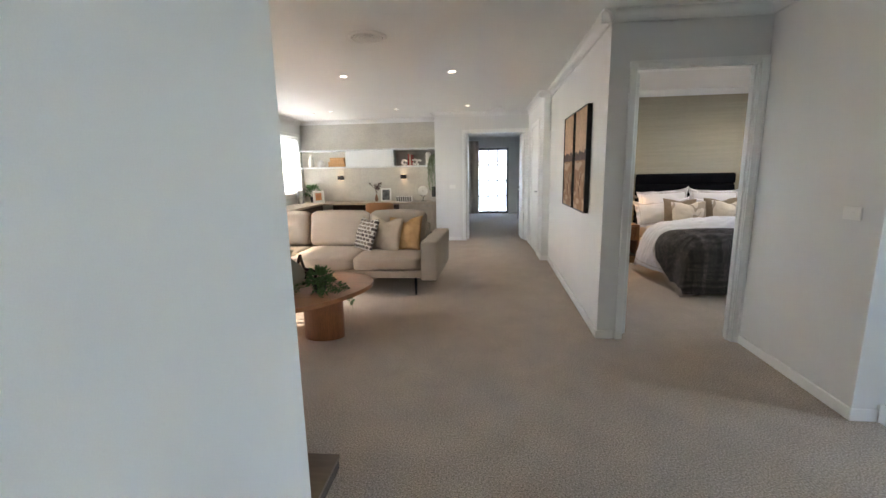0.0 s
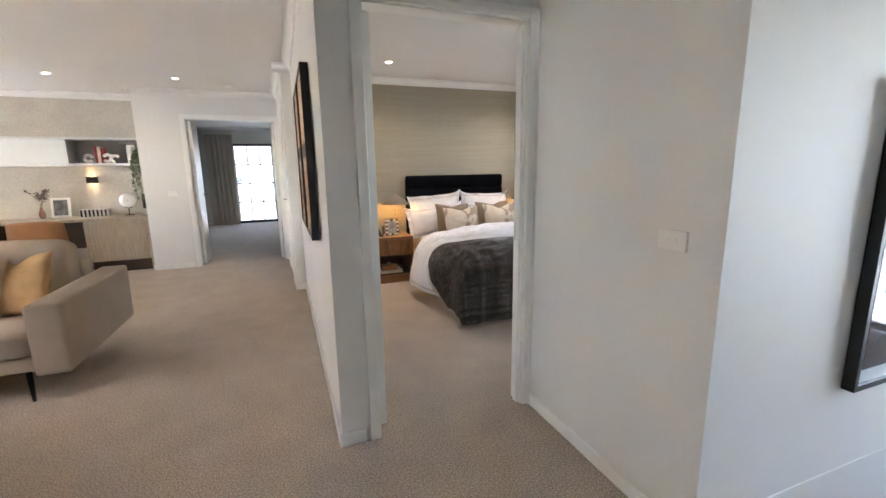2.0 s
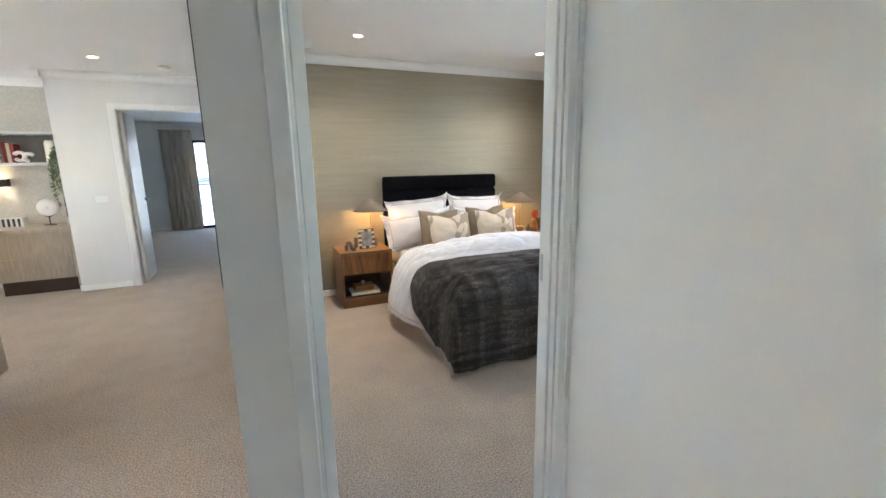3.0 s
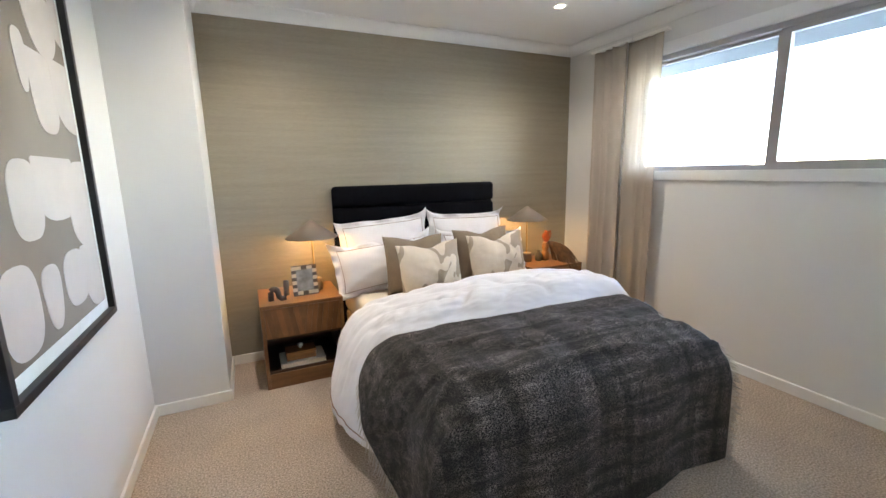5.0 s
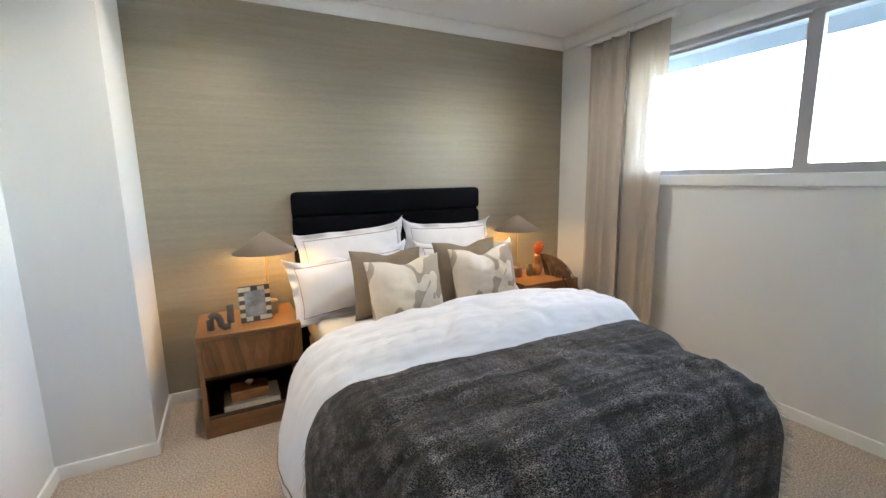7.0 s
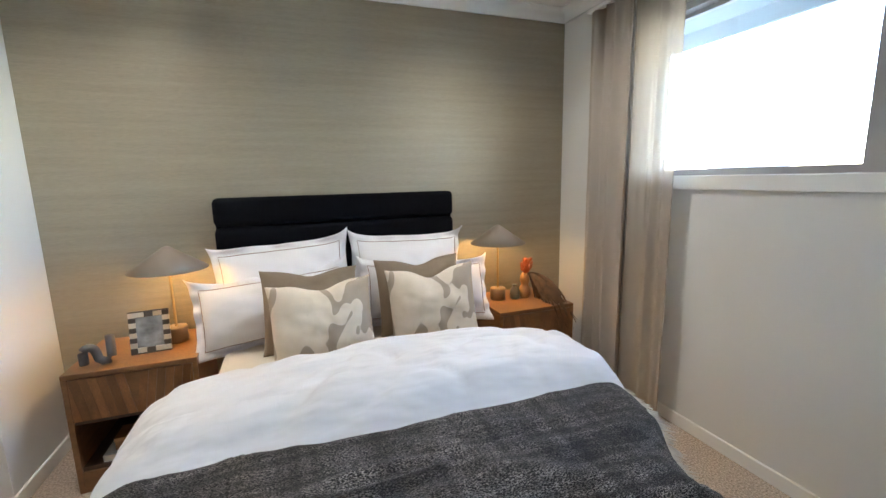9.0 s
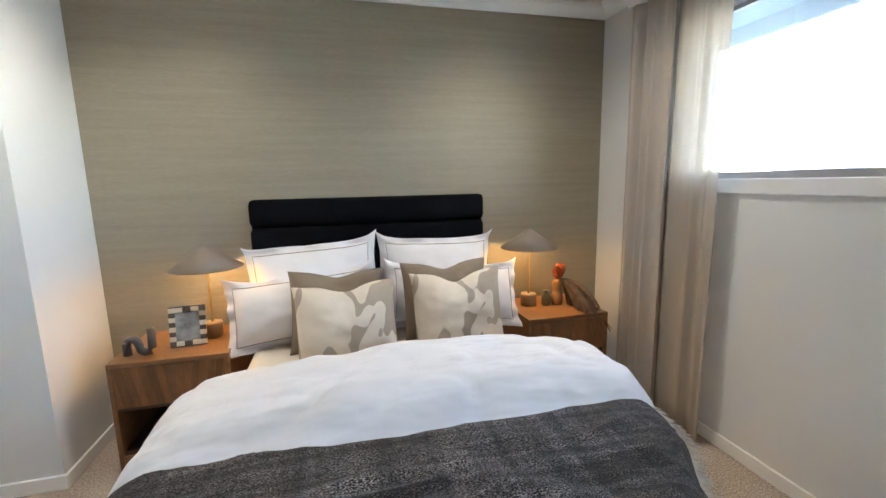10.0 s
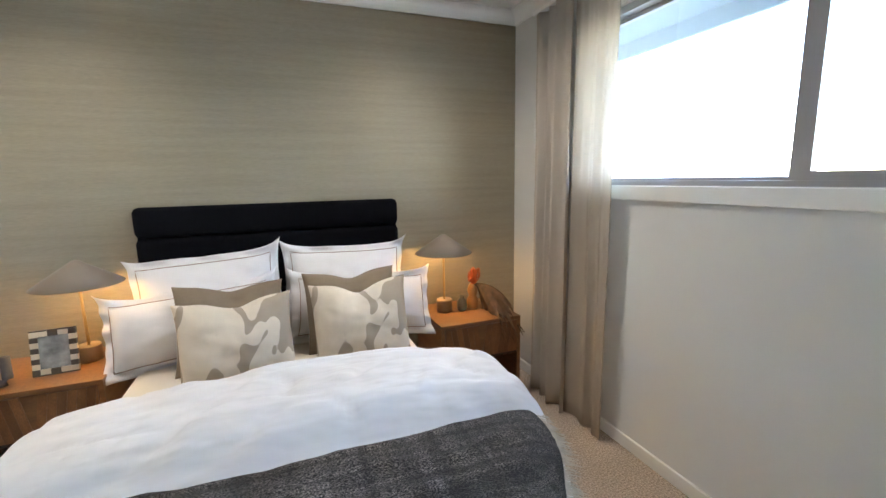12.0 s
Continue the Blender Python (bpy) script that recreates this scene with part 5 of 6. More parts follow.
def leaf(bm, p, d, size, width=0.5):
    """A folded pointed leaf: six faces round a midrib."""
    d = Vector(d).normalized()
    s = d.cross(Vector((rng.uniform(-1, 1), rng.uniform(-1, 1), 1))).normalized()
    n = s.cross(d)
    p = Vector(p)
    mid = [p, p + d * size * 0.5 - n * size * 0.05, p + d * size]
    l = [p + d * size * 0.3 + s * size * width * 0.5 + n * size * 0.08, p + d * size * 0.65 + s * size * width * 0.4 + n * size * 0.06]
    r = [p + d * size * 0.3 - s * size * width * 0.5 + n * size * 0.08, p + d * size * 0.65 - s * size * width * 0.4 + n * size * 0.06]
    v = [bm.verts.new(x) for x in mid + l + r]
    for f in ((0, 1, 3), (3, 1, 4), (4, 1, 2), (0, 5, 1), (5, 6, 1), (6, 2, 1)):
        bm.faces.new([v[k] for k in f])


def vines(bm, bs, starts, leaves=16, size=0.022):
    for pts in starts:
        pts = [Vector(p) for p in pts]
        tube(bs, pts, 0.0016, 4)
        for k in range(leaves):
            q = k / leaves * (len(pts) - 1)
            i = min(int(q), len(pts) - 2)
            p = pts[i].lerp(pts[i + 1], q - i)
            for _ in range(2):
                leaf(bm, p, (rng.uniform(-1, 1), rng.uniform(-1, 1), rng.uniform(-0.6, 0.7)), size * rng.uniform(0.7, 1.3))


def plant(name, loc, label, pot, pot_mat, starts, size, leaves, mat, bush=None):
    ob = thing(name, loc, label, "plant")
    bm = bmesh.new()
    lathe(bm, pot, 24)
    part("pot", bm, pot_mat, ob, smooth=True)
    bm, bs = bmesh.new(), bmesh.new()
    vines(bm, bs, starts, leaves, size)
    if bush:
        n, c, r, sz = bush
        for k in range(n):
            a, b, q = rng.uniform(0, 6.28), rng.uniform(-0.4, 1.4), rng.uniform(0.5, 1)
            d = Vector((math.cos(a) * math.cos(b), math.sin(a) * math.cos(b), math.sin(b)))
            leaf(bm, Vector(c) + Vector((d.x * r[0], d.y * r[1], d.z * r[2])) * q, d + Vector((0, 0, rng.uniform(-0.5, 0.6))), sz * rng.uniform(0.7, 1.4))
    tagged(part("foliage", bm, mat, ob, "small green leaves"), kind="stuff")
    if bs.verts:
        part("stems", bs, material("stem_green", (0.09, 0.11, 0.04), 0.7), ob)
    else:
        bs.free()
    return ob


DARKPOT = material("black_pot", (0.02, 0.02, 0.021), 0.5, vary=0.1)
st = []
for k in range(12):
    a = -0.9 + 0.25 * rng.uniform(-1, 1) + (k % 3 - 1) * 0.5
    L = rng.uniform(0.18, 0.30)
    dx, dy = math.cos(a), math.sin(a)
    st.append([(0, 0, 0.09), (0.07 * dx, 0.07 * dy, 0.12), (L * 0.6 * dx, L * 0.6 * dy, 0.05), (L * dx, L * dy, 0.018)])
st.append([(0, 0, 0.09), (-0.10, -0.10, 0.10), (-0.20, -0.14, 0.03), (-0.30, -0.16, 0.018)])
st.append([(0, 0, 0.09), (-0.06, -0.12, 0.10), (-0.14, -0.20, 0.03), (-0.24, -0.22, 0.018)])
for k in range(3):
    st.append([(0, 0, 0.09), (0.09, -0.02 + 0.02 * k, 0.11), (0.19, 0.0 + 0.03 * k, 0.03), (0.235, 0.01 + 0.03 * k, -0.03), (0.245, 0.01 + 0.03 * k, -0.11 - 0.03 * k)])
plant("trailing_plant", (-2.20, -0.08, 0.392), "trailing green plant spilling over the table", [(0.045, 0), (0.06, 0.07), (0.062, 0.085), (0.052, 0.085), (0.05, 0.07)], DARKPOT, st, 0.030, 15, LEAF, (230, (0.0, 0.0, 0.10), (0.11, 0.11, 0.09), 0.036))

# ---- study nook ----
WHITELAM = material("pale_grey_laminate", (0.60, 0.62, 0.62), 0.35, vary=0.02)
GREYSHELF = material("stone_grey_laminate", (0.50, 0.47, 0.42), 0.45, vary=0.04)
ob = thing("desk", (-1.75, 4.90, 0), "long pale oak built-in corner desk", "desk")
D = Matrix.Translation((1.75, -4.90, 0))
part("worktop", local(boxes((-4.60, 4.88, 0.715, -1.75, 5.465, 0.752), bevel=0.002), D), OAK, ob)
part("worktop_return", local(boxes((-4.60, 2.55, 0.715, -4.02, 4.879, 0.752), bevel=0.002), D), OAK, ob)
part("end_panel", local(boxes((-1.785, 4.89, 0, -1.75, 5.46, 0.714)), D), OAK, ob)
part("end_panel", local(boxes((-4.60, 2.56, 0, -4.03, 2.60, 0.714)), D), OAK, ob)
part("modesty_panel", local(boxes((-4.0, 5.40, 0.30, -2.5, 5.42, 0.714)), D), SHADEDWOOD, ob, "back panel darkened with recess shade under the desk")
part("apron", local(boxes((-4.04, 2.60, 0.60, -4.02, 4.88, 0.714)), D), SHADEDWOOD, ob, "dark apron under the return")
ob = thing("drawer_unit", (-2.14, 4.9, 0), "pale oak two-drawer unit under the desk", "drawer unit")
D2 = Matrix.Translation((2.14, -4.9, 0))
part("carcass", local(boxes((-2.49, 4.93, 0.16, -1.79, 5.40, 0.712)), D2), OAK, ob)
part("drawer", local(boxes((-2.487, 4.905, 0.425, -1.793, 4.929, 0.695), bevel=0.002), D2), OAK, ob, "pale oak drawer front")
part("drawer", local(boxes((-2.487, 4.905, 0.165, -1.793, 4.929, 0.417), bevel=0.002), D2), OAK, ob, "pale oak drawer front")
part("kickboard", local(boxes((-2.47, 4.97, 0.0, -1.80, 4.99, 0.16)), D2), SHADEDWOOD, ob, "dark recessed kickboard")
for k, (z0, z1) in enumerate(((1.445, 1.475), (1.785, 1.815))):
    tagged(part("wall_shelf", boxes((-4.60, 5.15, z0, -1.75, 5.465, z1), bevel=0.002), WHITELAM), "long pale laminate wall shelf", "shelf", "wall shelves")
ob = thing("shelf_cabinet", (-3.0, 5.3, 1.475), "pale grey wall cabinet with a plain flat front", "cabinet")
D3 = Matrix.Translation((3.0, -5.3, -1.475))
part("body", local(boxes((-3.60, 5.20, 1.477, -2.62, 5.46, 1.783)), D3), WHITELAM, ob)
part("door", local(boxes((-3.60, 5.175, 1.478, -2.61, 5.198, 1.782), bevel=0.002), D3), WHITELAM, ob)
ob = thing("shelf_niche", (-2.2, 5.3, 1.475), "grey-lined open niche between the shelves", "shelf")
D4 = Matrix.Translation((2.2, -5.3, -1.475))
part("back", local(boxes((-2.60, 5.44, 1.477, -1.75, 5.463, 1.783)), D4), material("grey_niche_lining", (0.26, 0.25, 0.235), 0.6), ob)


def sconce(x):
    ob = thing("wall_sconce", (x, 5.47, 1.25), "black box wall light shining up and down", "wall light", "wall sconces")
    part("body", boxes((-0.06, -0.075, -0.045, 0.06, 0, 0.045), bevel=0.004), DARKMETAL, ob)
    for z in (-0.0465, 0.0455):
        part("lens", boxes((-0.045, -0.06, z, 0.045, -0.015, z + 0.001)), glow("sconce_lens", (1, 0.75, 0.42), 0.9), ob, "warm glowing slot")
    for z in (-0.06, 0.06):
        lamp = bpy.data.lights.new("sconce_lamp", "SPOT")
        lamp.energy, lamp.spot_size, lamp.spot_blend, lamp.color, lamp.shadow_soft_size = 0.055, radians(95), 0.6, (1, 0.72, 0.40), 0.02
        lo = new("lamp", lamp)
        lo.parent = ob
        lo.matrix_basis = Matrix.Translation((0, -0.04, z)) @ Matrix.Rotation(0 if z < 0 else math.pi, 4, "X")


sconce(-3.80)
sconce(-2.47)


def simple_vase(name, loc, prof, mat, label, seg=28, category="vase"):
    ob = thing(name, loc, label, category)
    bm = bmesh.new()
    lathe(bm, prof, seg)
    part("body", bm, mat, ob, smooth=True)
    return ob


CERAM = material("white_ceramic", (0.66, 0.64, 0.60), 0.5, vary=0.05)
simple_vase("bottle_vase", (-4.36, 5.30, 1.475), [(0.05, 0), (0.055, 0.01), (0.055, 0.15), (0.035, 0.19), (0.018, 0.21), (0.018, 0.245), (0.024, 0.25), (0.014, 0.25)], CERAM, "white ceramic bottle vase")
simple_vase("round_jar", (-4.16, 5.30, 1.475), [(0.06, 0), (0.07, 0.02), (0.075, 0.08), (0.06, 0.12), (0.03, 0.13), (0.025, 0.14)], material("grey_ceramic", (0.45, 0.44, 0.42), 0.6), "squat pale grey ceramic jar", category="jar")
for k, (w, h, z) in enumerate(((0.34, 0.10, 0), (0.29, 0.085, 0.101))):
    ob = thing("storage_box", (-3.80 + 0.01 * k, 5.31, 1.475 + z), "woven tan storage box on the shelf", "box", "stacked boxes")
    tan = material("tan_leather_weave", (0.42, 0.22, 0.08), 0.6, vary=0.15, scale=30)
    part("body", boxes((-w / 2, -0.10, 0, w / 2, 0.10, h * 0.62), bevel=0.006), tan, ob)
    part("lid", boxes((-w / 2 - 0.004, -0.104, h * 0.63, w / 2 + 0.004, 0.104, h), bevel=0.006), tan, ob)
red = material("red_book_cloth", (0.28, 0.035, 0.03), 0.7)
for k in range(3):
    ob = thing("book", (-2.345 + 0.034 * k, 5.26, 1.475), "upright book with a dark red cover" if k != 1 else "upright book with a cream cover", "book", "books on the niche")
    part("cover", boxes((0, 0, 0, 0.003, 0.16, 0.23 - 0.01 * k), (0.027, 0, 0, 0.030, 0.16, 0.23 - 0.01 * k), (0.003, 0, 0, 0.027, 0.003, 0.23 - 0.01 * k)), red if k != 1 else material("cream_book_cloth", (0.55, 0.46, 0.36), 0.7), ob)
    part("pages", boxes((0.003, 0.004, 0.003, 0.027, 0.156, 0.222 - 0.01 * k)), material("book_pages", (0.72, 0.66, 0.55), 0.9), ob, "cream page block")
ob = thing("bookend", (-2.30, 5.24, 1.475), "cream ceramic chain-link bookend", "bookend")
for cx, a0, a1, cz in ((-0.11, 0.3, 5.6, 0.062), (0.10, -2.6, 2.7, 0.07), (0.19, 0.6, 4.5, 0.055)):
    bm = bmesh.new()
    tube(bm, [(cx + 0.045 * math.cos(a0 + (a1 - a0) * i / 14), -0.02 if cx > 0.15 else 0.0, max(0.02, cz + 0.045 * math.sin(a0 + (a1 - a0) * i / 14))) for i in range(15)], 0.02, 10)
    part("link", bm, CERAM, ob, smooth=True)
ob = simple_vase("ridged_vase", (-1.93, 5.28, 1.475), [(0.045, 0), (0.055, 0.01)] + [(0.055 - 0.006 * (k % 2), 0.03 + 0.018 * k) for k in range(12)] + [(0.04, 0.25), (0.03, 0.25)], CERAM, "white ridged ceramic vase")
st = []
for k in range(12):
    a, L = rng.uniform(-3.0, -0.1), rng.uniform(0.15, 0.62)
    e = 0.09
    st.append([(0, 0, 0.08), (e * 0.6 * math.cos(a), e * math.sin(a), 0.12), (e * math.cos(a), e * 1.5 * math.sin(a) - 0.03, 0.02), (e * math.cos(a), -0.13 + 0.02 * math.sin(a), -L * 0.5), (e * 0.9 * math.cos(a) + 0.01, -0.135, -L)])
plant("hanging_plant", (-1.83, 5.24, 1.475), "trailing green plant hanging down from the shelf", [(0.035, 0), (0.05, 0.06), (0.05, 0.08), (0.04, 0.08)], CERAM, st, 0.036, 34, LEAF2, (90, (0, 0, 0.10), (0.09, 0.08, 0.09), 0.04))


def standing_frame(loc, w, h, border, frame_mat, pic_mat, label, turn=0, inset=0.03):
    ob = thing("photo_frame", loc, label, "photo frame", turn=turn)
    tl = Matrix.Rotation(radians(-10), 4, "X")
    for it in ((-w / 2, -0.01, 0, w / 2, 0.01, border), (-w / 2, -0.01, h - border, w / 2, 0.01, h), (-w / 2, -0.01, border, -w / 2 + border, 0.01, h - border), (w / 2 - border, -0.01, border, w / 2, 0.01, h - border)):
        part("frame_rail", at_window(boxes(it), tl), frame_mat, ob)
    part("mount", at_window(boxes((-w / 2 + border, -0.002, border, w / 2 - border, 0.006, h - border)), tl), CERAM, ob, "white mount")
    part("picture", at_window(boxes((-w / 2 + border + inset, -0.004, border + inset, w / 2 - border - inset, -0.0022, h - border - inset)), tl), pic_mat, ob)
    return ob


WHITEFRAME = material("white_frame_paint", (0.75, 0.74, 0.72), 0.5)
standing_frame((-4.18, 5.10, 0.752), 0.22, 0.25, 0.02, WHITEFRAME, material("terracotta_picture", (0.50, 0.20, 0.09), 0.6, vary=0.3, scale=12), "white photo frame with a terracotta picture", 25)
standing_frame((-2.83, 5.30, 0.752), 0.21, 0.27, 0.018, WHITEFRAME, material("black_white_photo", (0.10, 0.10, 0.10), 0.4, vary=0.9, scale=12), "white photo frame with a black photograph", 0, 0.012)
ob = simple_vase("stem_vase", (-3.02, 5.28, 0.752), [(0.022, 0), (0.034, 0.03), (0.036, 0.07), (0.022, 0.11), (0.015, 0.14), (0.019, 0.145), (0.01, 0.145)], material("brown_clay", (0.24, 0.12, 0.07), 0.7), "small brown clay vase with dried branches")
bm, bs = bmesh.new(), bmesh.new()
for k in range(9):
    a, L = rng.uniform(0, 6.28), rng.uniform(0.12, 0.26)
    pts = [(0, 0, 0.13), (0.04 * math.cos(a), 0.03 * math.sin(a), 0.13 + L * 0.6), (0.12 * math.cos(a), 0.06 * math.sin(a), 0.13 + L)]
    tube(bs, pts, 0.0018, 4)
    for j in range(16):
        p = Vector(pts[1]).lerp(Vector(pts[2]), rng.uniform(-0.1, 1.0))
        leaf(bm, p, (rng.uniform(-1, 1), rng.uniform(-1, 1), rng.uniform(-0.3, 1)), rng.uniform(0.022, 0.04), 0.8)
tagged(part("dried_leaves", bm, material("plum_brown_leaf", (0.085, 0.05, 0.045), 0.8, vary=0.4, scale=30), ob, "small dried plum-brown leaves"), kind="stuff")
part("branches", bs, material("brown_twig", (0.10, 0.06, 0.035), 0.8), ob)
ob = thing("striped_box", (-2.44, 5.26, 0.752), "black and white striped box on the desk", "box")
part("body", boxes((-0.165, -0.06, 0, 0.165, 0.06, 0.10), bevel=0.003), CERAM, ob)
for k in range(7):
    part("stripe", boxes((-0.15 + 0.045 * k, -0.0625, 0.004, -0.128 + 0.045 * k, -0.0602, 0.096)), DARKPOT, ob, "dark stripe")
ob = thing("disc_sculpture", (-2.05, 5.24, 0.752), "white stone disc on a black stand", "sculpture")
bm = bmesh.new()
tube(bm, [(0, 0, 0), (0, 0, 0.006)], 0.06, 20)
tube(bm, [(0, 0, 0.005), (0, 0, 0.10)], 0.006, 8)
tube(bm, [(-0.05, 0, 0.13), (-0.03, 0, 0.105), (0, 0, 0.098), (0.03, 0, 0.105), (0.05, 0, 0.13)], 0.006, 8)
part("stand", bm, DARKMETAL, ob, "black metal stand")
bm = bmesh.new()
lathe(bm, [(0.016, -0.018), (0.05, -0.022), (0.095, -0.012), (0.10, 0), (0.095, 0.012), (0.05, 0.022), (0.016, 0.018)], 32)
bm.faces.ensure_lookup_table()
for f in [f for f in bm.faces if len(f.verts) > 8]:
    bm.faces.remove(f)
bmesh.ops.rotate(bm, verts=bm.verts, cent=(0, 0, 0), matrix=Matrix.Rotation(radians(90), 3, "X"))
bmesh.ops.translate(bm, verts=bm.verts, vec=(0, 0, 0.205))
part("disc", bm, CERAM, ob, "white stone disc", smooth=True)
for k in range(3):
    ob = thing("binder", (-1.86 + 0.035 * k, 5.16, 0.842), "black upright notebook in a desk organiser", "notebook", "notebooks in the organiser")
    part("cover", boxes((0, 0, 0, 0.03, 0.2, 0.20), bevel=0.002), DARKPOT, ob)
ob = thing("desk_organiser", (-1.81, 5.25, 0.752), "grey box desk organiser", "organiser")
part("body", boxes((-0.06, -0.12, 0, 0.06, 0.14, 0.089), bevel=0.003), GREYSHELF, ob)
# corner plant, grey cylinder and screen on the return
plant("desk_plant", (-4.36, 5.26, 0.752), "leafy green plant in a dark pot on the desk", [(0.05, 0), (0.065, 0.10), (0.065, 0.12), (0.055, 0.12)], DARKPOT, [], 0.04, 10, LEAF, (120, (0, 0, 0.20), (0.14, 0.14, 0.14), 0.07))
simple_vase("grey_cylinder_vase", (-4.48, 4.92, 0.752), [(0.06, 0), (0.062, 0.005), (0.062, 0.26), (0.056, 0.26), (0.054, 0.20)], material("grey_concrete", (0.20, 0.20, 0.19), 0.8, vary=0.12, scale=12), "tall grey concrete cylinder vase")
plant("corner_plant", (-4.40, 2.62, 0.752), "dense dark green plant on the desk return", [(0.05, 0), (0.07, 0.08), (0.07, 0.10), (0.06, 0.10)], DARKPOT, [], 0.03, 10, LEAF, (1000, (0, 0, 0.16), (0.085, 0.085, 0.19), 0.022))


# desk chair with a tan shell back
ob = thing("desk_chair", (-2.75, 4.45, 0), "tan leather shell chair on a swivel base", "chair", turn=4)
TAN = material("tan_leather", (0.28, 0.115, 0.035), 0.45, vary=0.08, scale=8, bump=0.1, fine=0.05)
def shell(u, v):
    a = u * radians(80)
    r = 0.27 - 0.02 * v
    drop = 0.04 * (abs(u) ** 2.5)
    return (r * math.sin(a), -r * math.cos(a) * 0.95 - 0.04 * v, 0.46 + (0.35 - drop) * v)
o = part("backrest", drape(-1, 1, 0, 1, 24, 8, shell), TAN, ob, smooth=True)
thick(o, 0.035, 0.0, 1)
bm = bmesh.new()
lathe(bm, [(0.20, 0.42), (0.245, 0.44), (0.25, 0.47), (0.22, 0.49), (0.001, 0.495)], 30)
part("seat", bm, TAN, ob, smooth=True)
bm = bmesh.new()
tube(bm, [(0, 0, 0.06), (0, 0, 0.42)], 0.025, 14)
part("column", bm, DARKMETAL, ob)
for k in range(5):
    a = 2 * math.pi * k / 5
    bm = bmesh.new()
    tube(bm, [(0, 0, 0.09), (0.29 * math.cos(a), 0.29 * math.sin(a), 0.03)], [0.02, 0.014], 8)
    tube(bm, [(0.29 * math.cos(a) - 0.02, 0.29 * math.sin(a), 0.025), (0.29 * math.cos(a) + 0.02, 0.29 * math.sin(a), 0.025)], 0.025, 12)
    part("leg", bm, DARKMETAL, ob)

# ---- pictures in the hall ----
area = BEDROOM
CANVAS = two_tone("brown_landscape_canvas", (0.34, 0.20, 0.12), (0.50, 0.36, 0.25), 2.6, 0.52, distort=2.0, stretch=(1, 1, 2))


def canvas(y0, y1, label):
    ob = thing("canvas_picture", (0.058, (y0 + y1) / 2, 0.985), label, "picture", "pair of canvases", turn=90)
    w, h = (y1 - y0), 0.945
    part("canvas", boxes((-w / 2 + 0.008, 0.004, 0.008, w / 2 - 0.008, 0.034, h - 0.008)), CANVAS, ob, "brown painted canvas")
    part("painted_sky", boxes((-w / 2 + 0.008, 0.0342, h * 0.56, w / 2 - 0.008, 0.0350, h - 0.008)), material("peach_paint", (0.58, 0.37, 0.24), 0.8, vary=0.12, scale=5, fine=0.1, fine_scale=40), ob, "peach painted sky")
    bm = bmesh.new()
    n = 14
    top = [(-w / 2 + 0.009 + (w - 0.018) * k / n, h * 0.585 + 0.05 * noise.noise(Vector((k * 0.45 + y0 * 3, 2.0, 0)))) for k in range(n + 1)]
    low = [(x, h * 0.50 + 0.012 * noise.noise(Vector((k * 0.9 + y0, 5.0, 0)))) for k, (x, z) in enumerate(top)]
    fa = [bm.verts.new((x, 0.0356, z)) for x, z in top]
    fb = [bm.verts.new((x, 0.0356, z)) for x, z in low]
    ba = [bm.verts.new((x, 0.0345, z)) for x, z in top]
    bb = [bm.verts.new((x, 0.0345, z)) for x, z in low]
    for k in range(n):
        bm.faces.new((fb[k], fb[k + 1], fa[k + 1], fa[k]))
        bm.faces.new((fa[k], fa[k + 1], ba[k + 1], ba[k]))
        bm.faces.new((bb[k], bb[k + 1], fb[k + 1], fb[k]))
    part("painted_hills", bm, material("dark_plum_paint", (0.10, 0.065, 0.055), 0.8, vary=0.3, scale=12), ob, "dark band of painted hills")
    for k in range(5):
        x = (k - 2) * w * 0.19
        bm = bmesh.new()
        tube(bm, [(x - 0.03, 0.0345, 0.06 + 0.02 * k), (x + 0.02, 0.0350, 0.2), (x + 0.05 * (1 if k % 2 else -1), 0.0345, 0.36)], [0.004, 0.016, 0.005], 6)
        for v in bm.verts:
            v.co.x = max(-w / 2 + 0.01, min(w / 2 - 0.01, v.co.x))
            v.co.y = 0.0345 + (v.co.y - 0.0345) * 0.08
        part("brush_mark", bm, material(("dark_brown_paint", "tan_paint")[k % 2], ((0.11, 0.055, 0.03), (0.44, 0.30, 0.19))[k % 2], 0.8, vary=0.3, scale=9), ob, "loose brush mark")
    for it in ((-w / 2, 0.002, 0, w / 2, 0.045, 0.007), (-w / 2, 0.002, h - 0.007, w / 2, 0.045, h), (-w / 2, 0.002, 0.007, -w / 2 + 0.007, 0.045, h - 0.007), (w / 2 - 0.007, 0.002, 0.007, w / 2, 0.045, h - 0.007)):
        part("frame_rail", boxes(it), FR, ob, "thin black frame rail")
    return ob


canvas(0.31, 0.86, "brown abstract landscape canvas in a thin black frame")
canvas(0.92, 1.47, "brown abstract landscape canvas in a thin black frame")

area = STAIRS
ob = thing("glazed_print", (2.28, -1.073, 0.485), "framed print behind reflecting glass above the stair", "picture")
gw, gh = 0.92, 1.19
for it in ((-gw / 2, -0.045, 0, gw / 2, -0.002, 0.024), (-gw / 2, -0.045, gh - 0.024, gw / 2, -0.002, gh), (-gw / 2, -0.045, 0.024, -gw / 2 + 0.024, -0.002, gh - 0.024), (gw / 2 - 0.024, -0.045, 0.024, gw / 2, -0.002, gh - 0.024)):
    part("frame_rail", boxes(it, bevel=0.002), FR, ob, "black frame rail")
GLAZED = material("glazed_white_mount", (0.70, 0.74, 0.74), 0.03, Coat_Weight=0.3, Coat_Roughness=0.0, vary=0.01)
